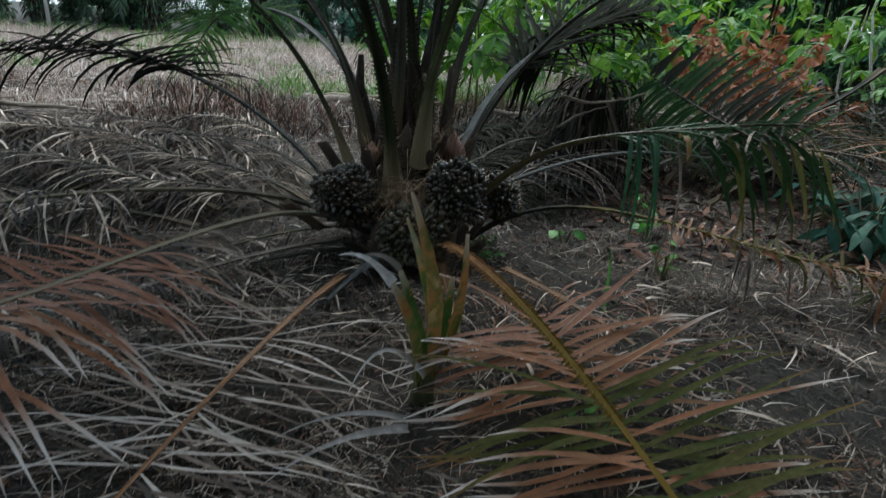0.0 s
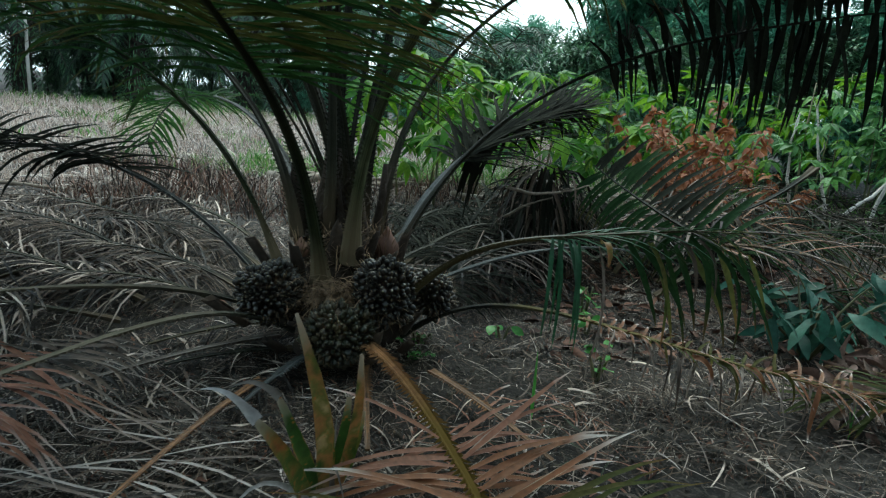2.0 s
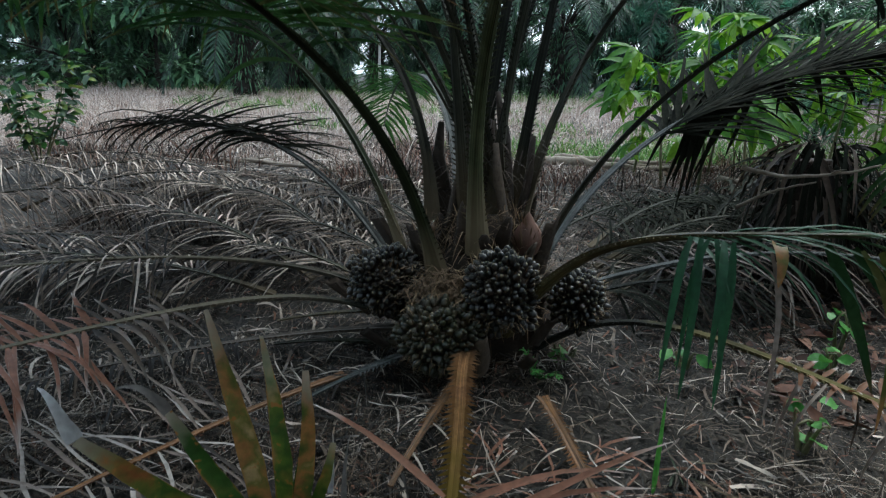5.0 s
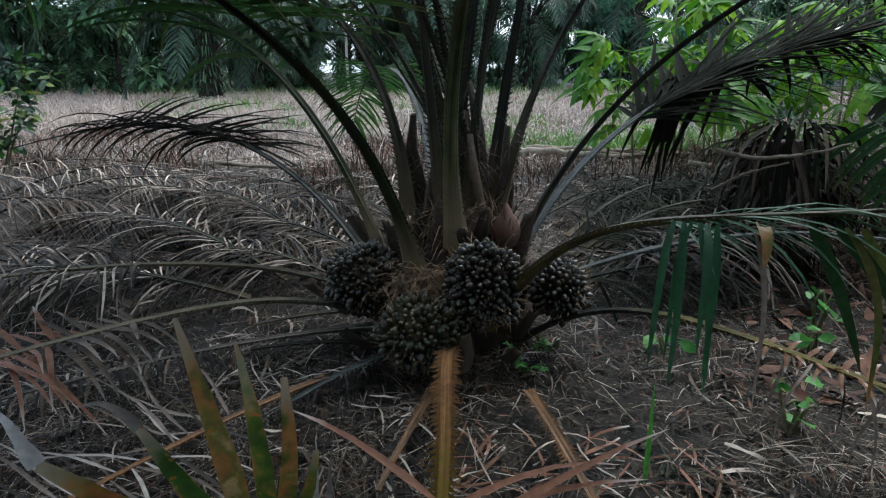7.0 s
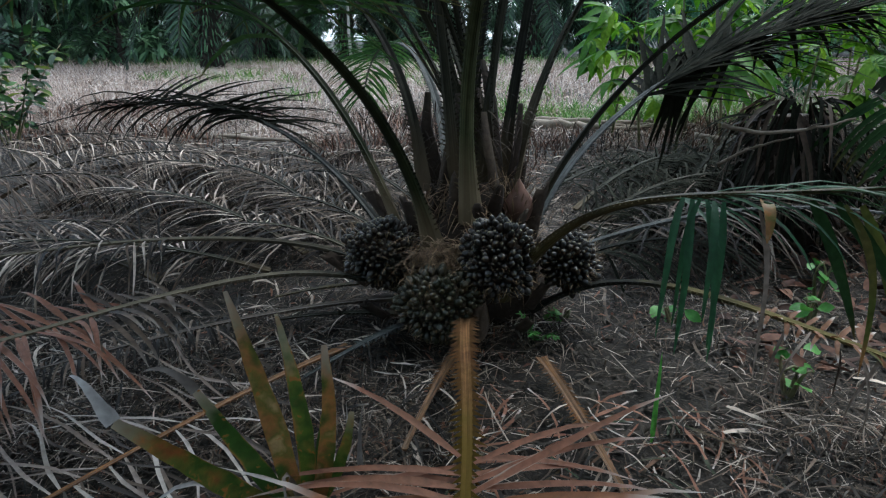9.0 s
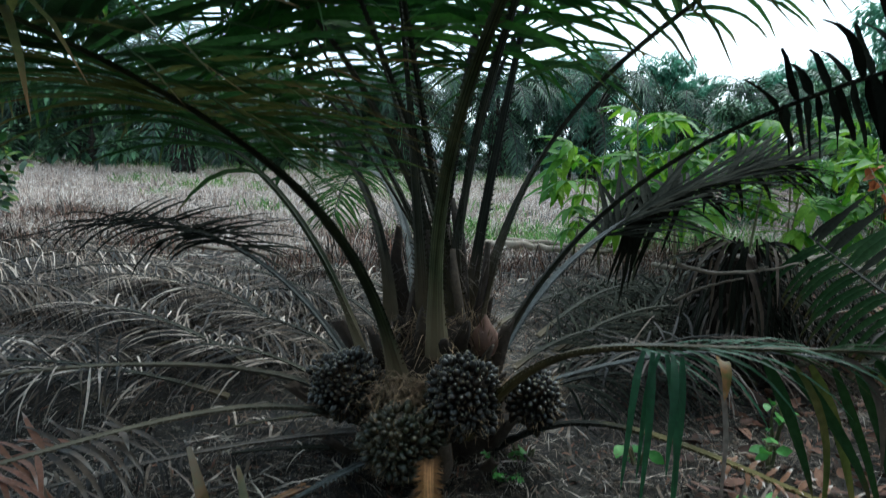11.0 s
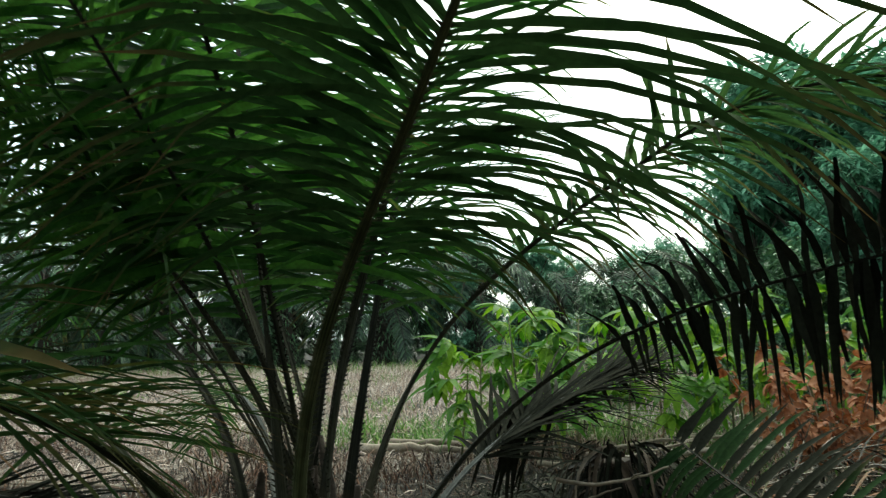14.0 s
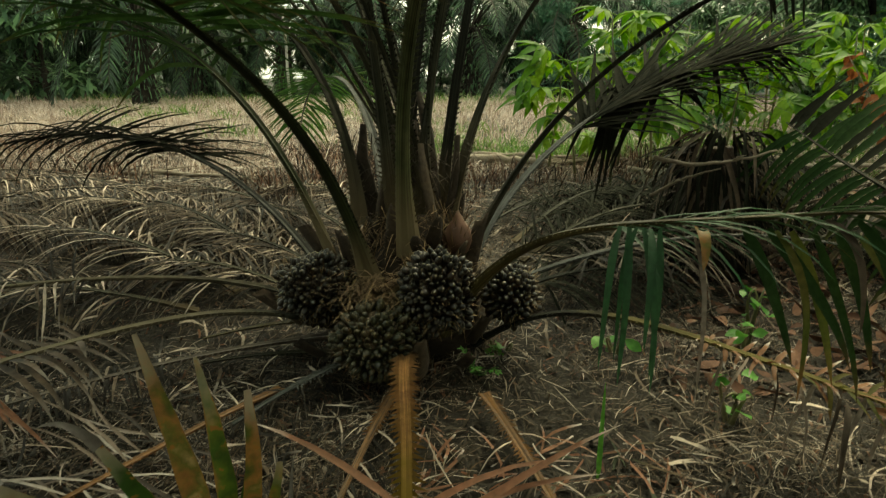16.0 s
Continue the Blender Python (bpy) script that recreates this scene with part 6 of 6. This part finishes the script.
# right of the middle the far trees take the haze-tinted leaf
for k in range(34):
    x = -62 + k * 3.1
    y = 40 + rngw.uniform(-4, 8) - (6 if x > 10 else 0)
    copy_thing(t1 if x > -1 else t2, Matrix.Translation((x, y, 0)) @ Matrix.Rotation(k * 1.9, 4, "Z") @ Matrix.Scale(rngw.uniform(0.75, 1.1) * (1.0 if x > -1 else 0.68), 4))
for k in range(26):
    x = -46 + k * 2.3
    y = 31 + rngw.uniform(-2, 3)
    copy_thing(t1 if x > -1 else t2, Matrix.Translation((x, y, 0)) @ Matrix.Rotation(k * 2.3, 4, "Z") @ Matrix.Scale(rngw.uniform(0.22, 0.38), 4))


for k in range(44):
    x = -50 + k * 1.5
    copy_thing(t1 if x > -1 else t2, Matrix.Translation((x, rngw.uniform(27.5, 36), 0)) @ Matrix.Rotation(k * 1.1, 4, "Z") @ Matrix.Scale(rngw.uniform(0.3, 0.6), 4))


for k, (x, y, s) in enumerate([(6.0, 7.5, 0.28), (8.0, 6.5, 0.3), (9.5, 8, 0.35), (7.2, 9.5, 0.34), (10.5, 6, 0.36), (5.0, 9, 0.27), (8.8, 4.2, 0.3), (3.6, 9.5, 0.25),
                              (11.5, 9.5, 0.4), (9.4, 1.5, 0.24), (8.6, 0.6, 0.26), (6.5, 12, 0.35), (4.8, 15, 0.2)]):
    copy_thing(t2, Matrix.Translation((x, y, 0)) @ Matrix.Rotation(k * 2.1, 4, "Z") @ Matrix.Scale(s, 4))


def post(at, h):
    root = thing("post", (*at, 0), "bleached bare pole forked at its top, across the field", "post")
    a = Vector((*at, 0))
    sh = Sheet()
    tube(sh, [a - UP * 0.2, a + Vector((-0.06, 0, h * 0.35)), a + Vector((-0.05, 0, h * 0.7)), a + Vector((-0.12, 0, h))], [0.075, 0.065, 0.06, 0.055], 8)
    tube(sh, [a + Vector((-0.12, 0, h - 0.1)), a + Vector((-0.3, 0, h + 0.35))], [0.045, 0.025], 6)
    tube(sh, [a + Vector((-0.12, 0, h - 0.1)), a + Vector((0.08, 0, h + 0.3))], [0.045, 0.025], 6)
    sh.obj("pole", M_POST, root)


post((-10.3, 25.5), 3.7)
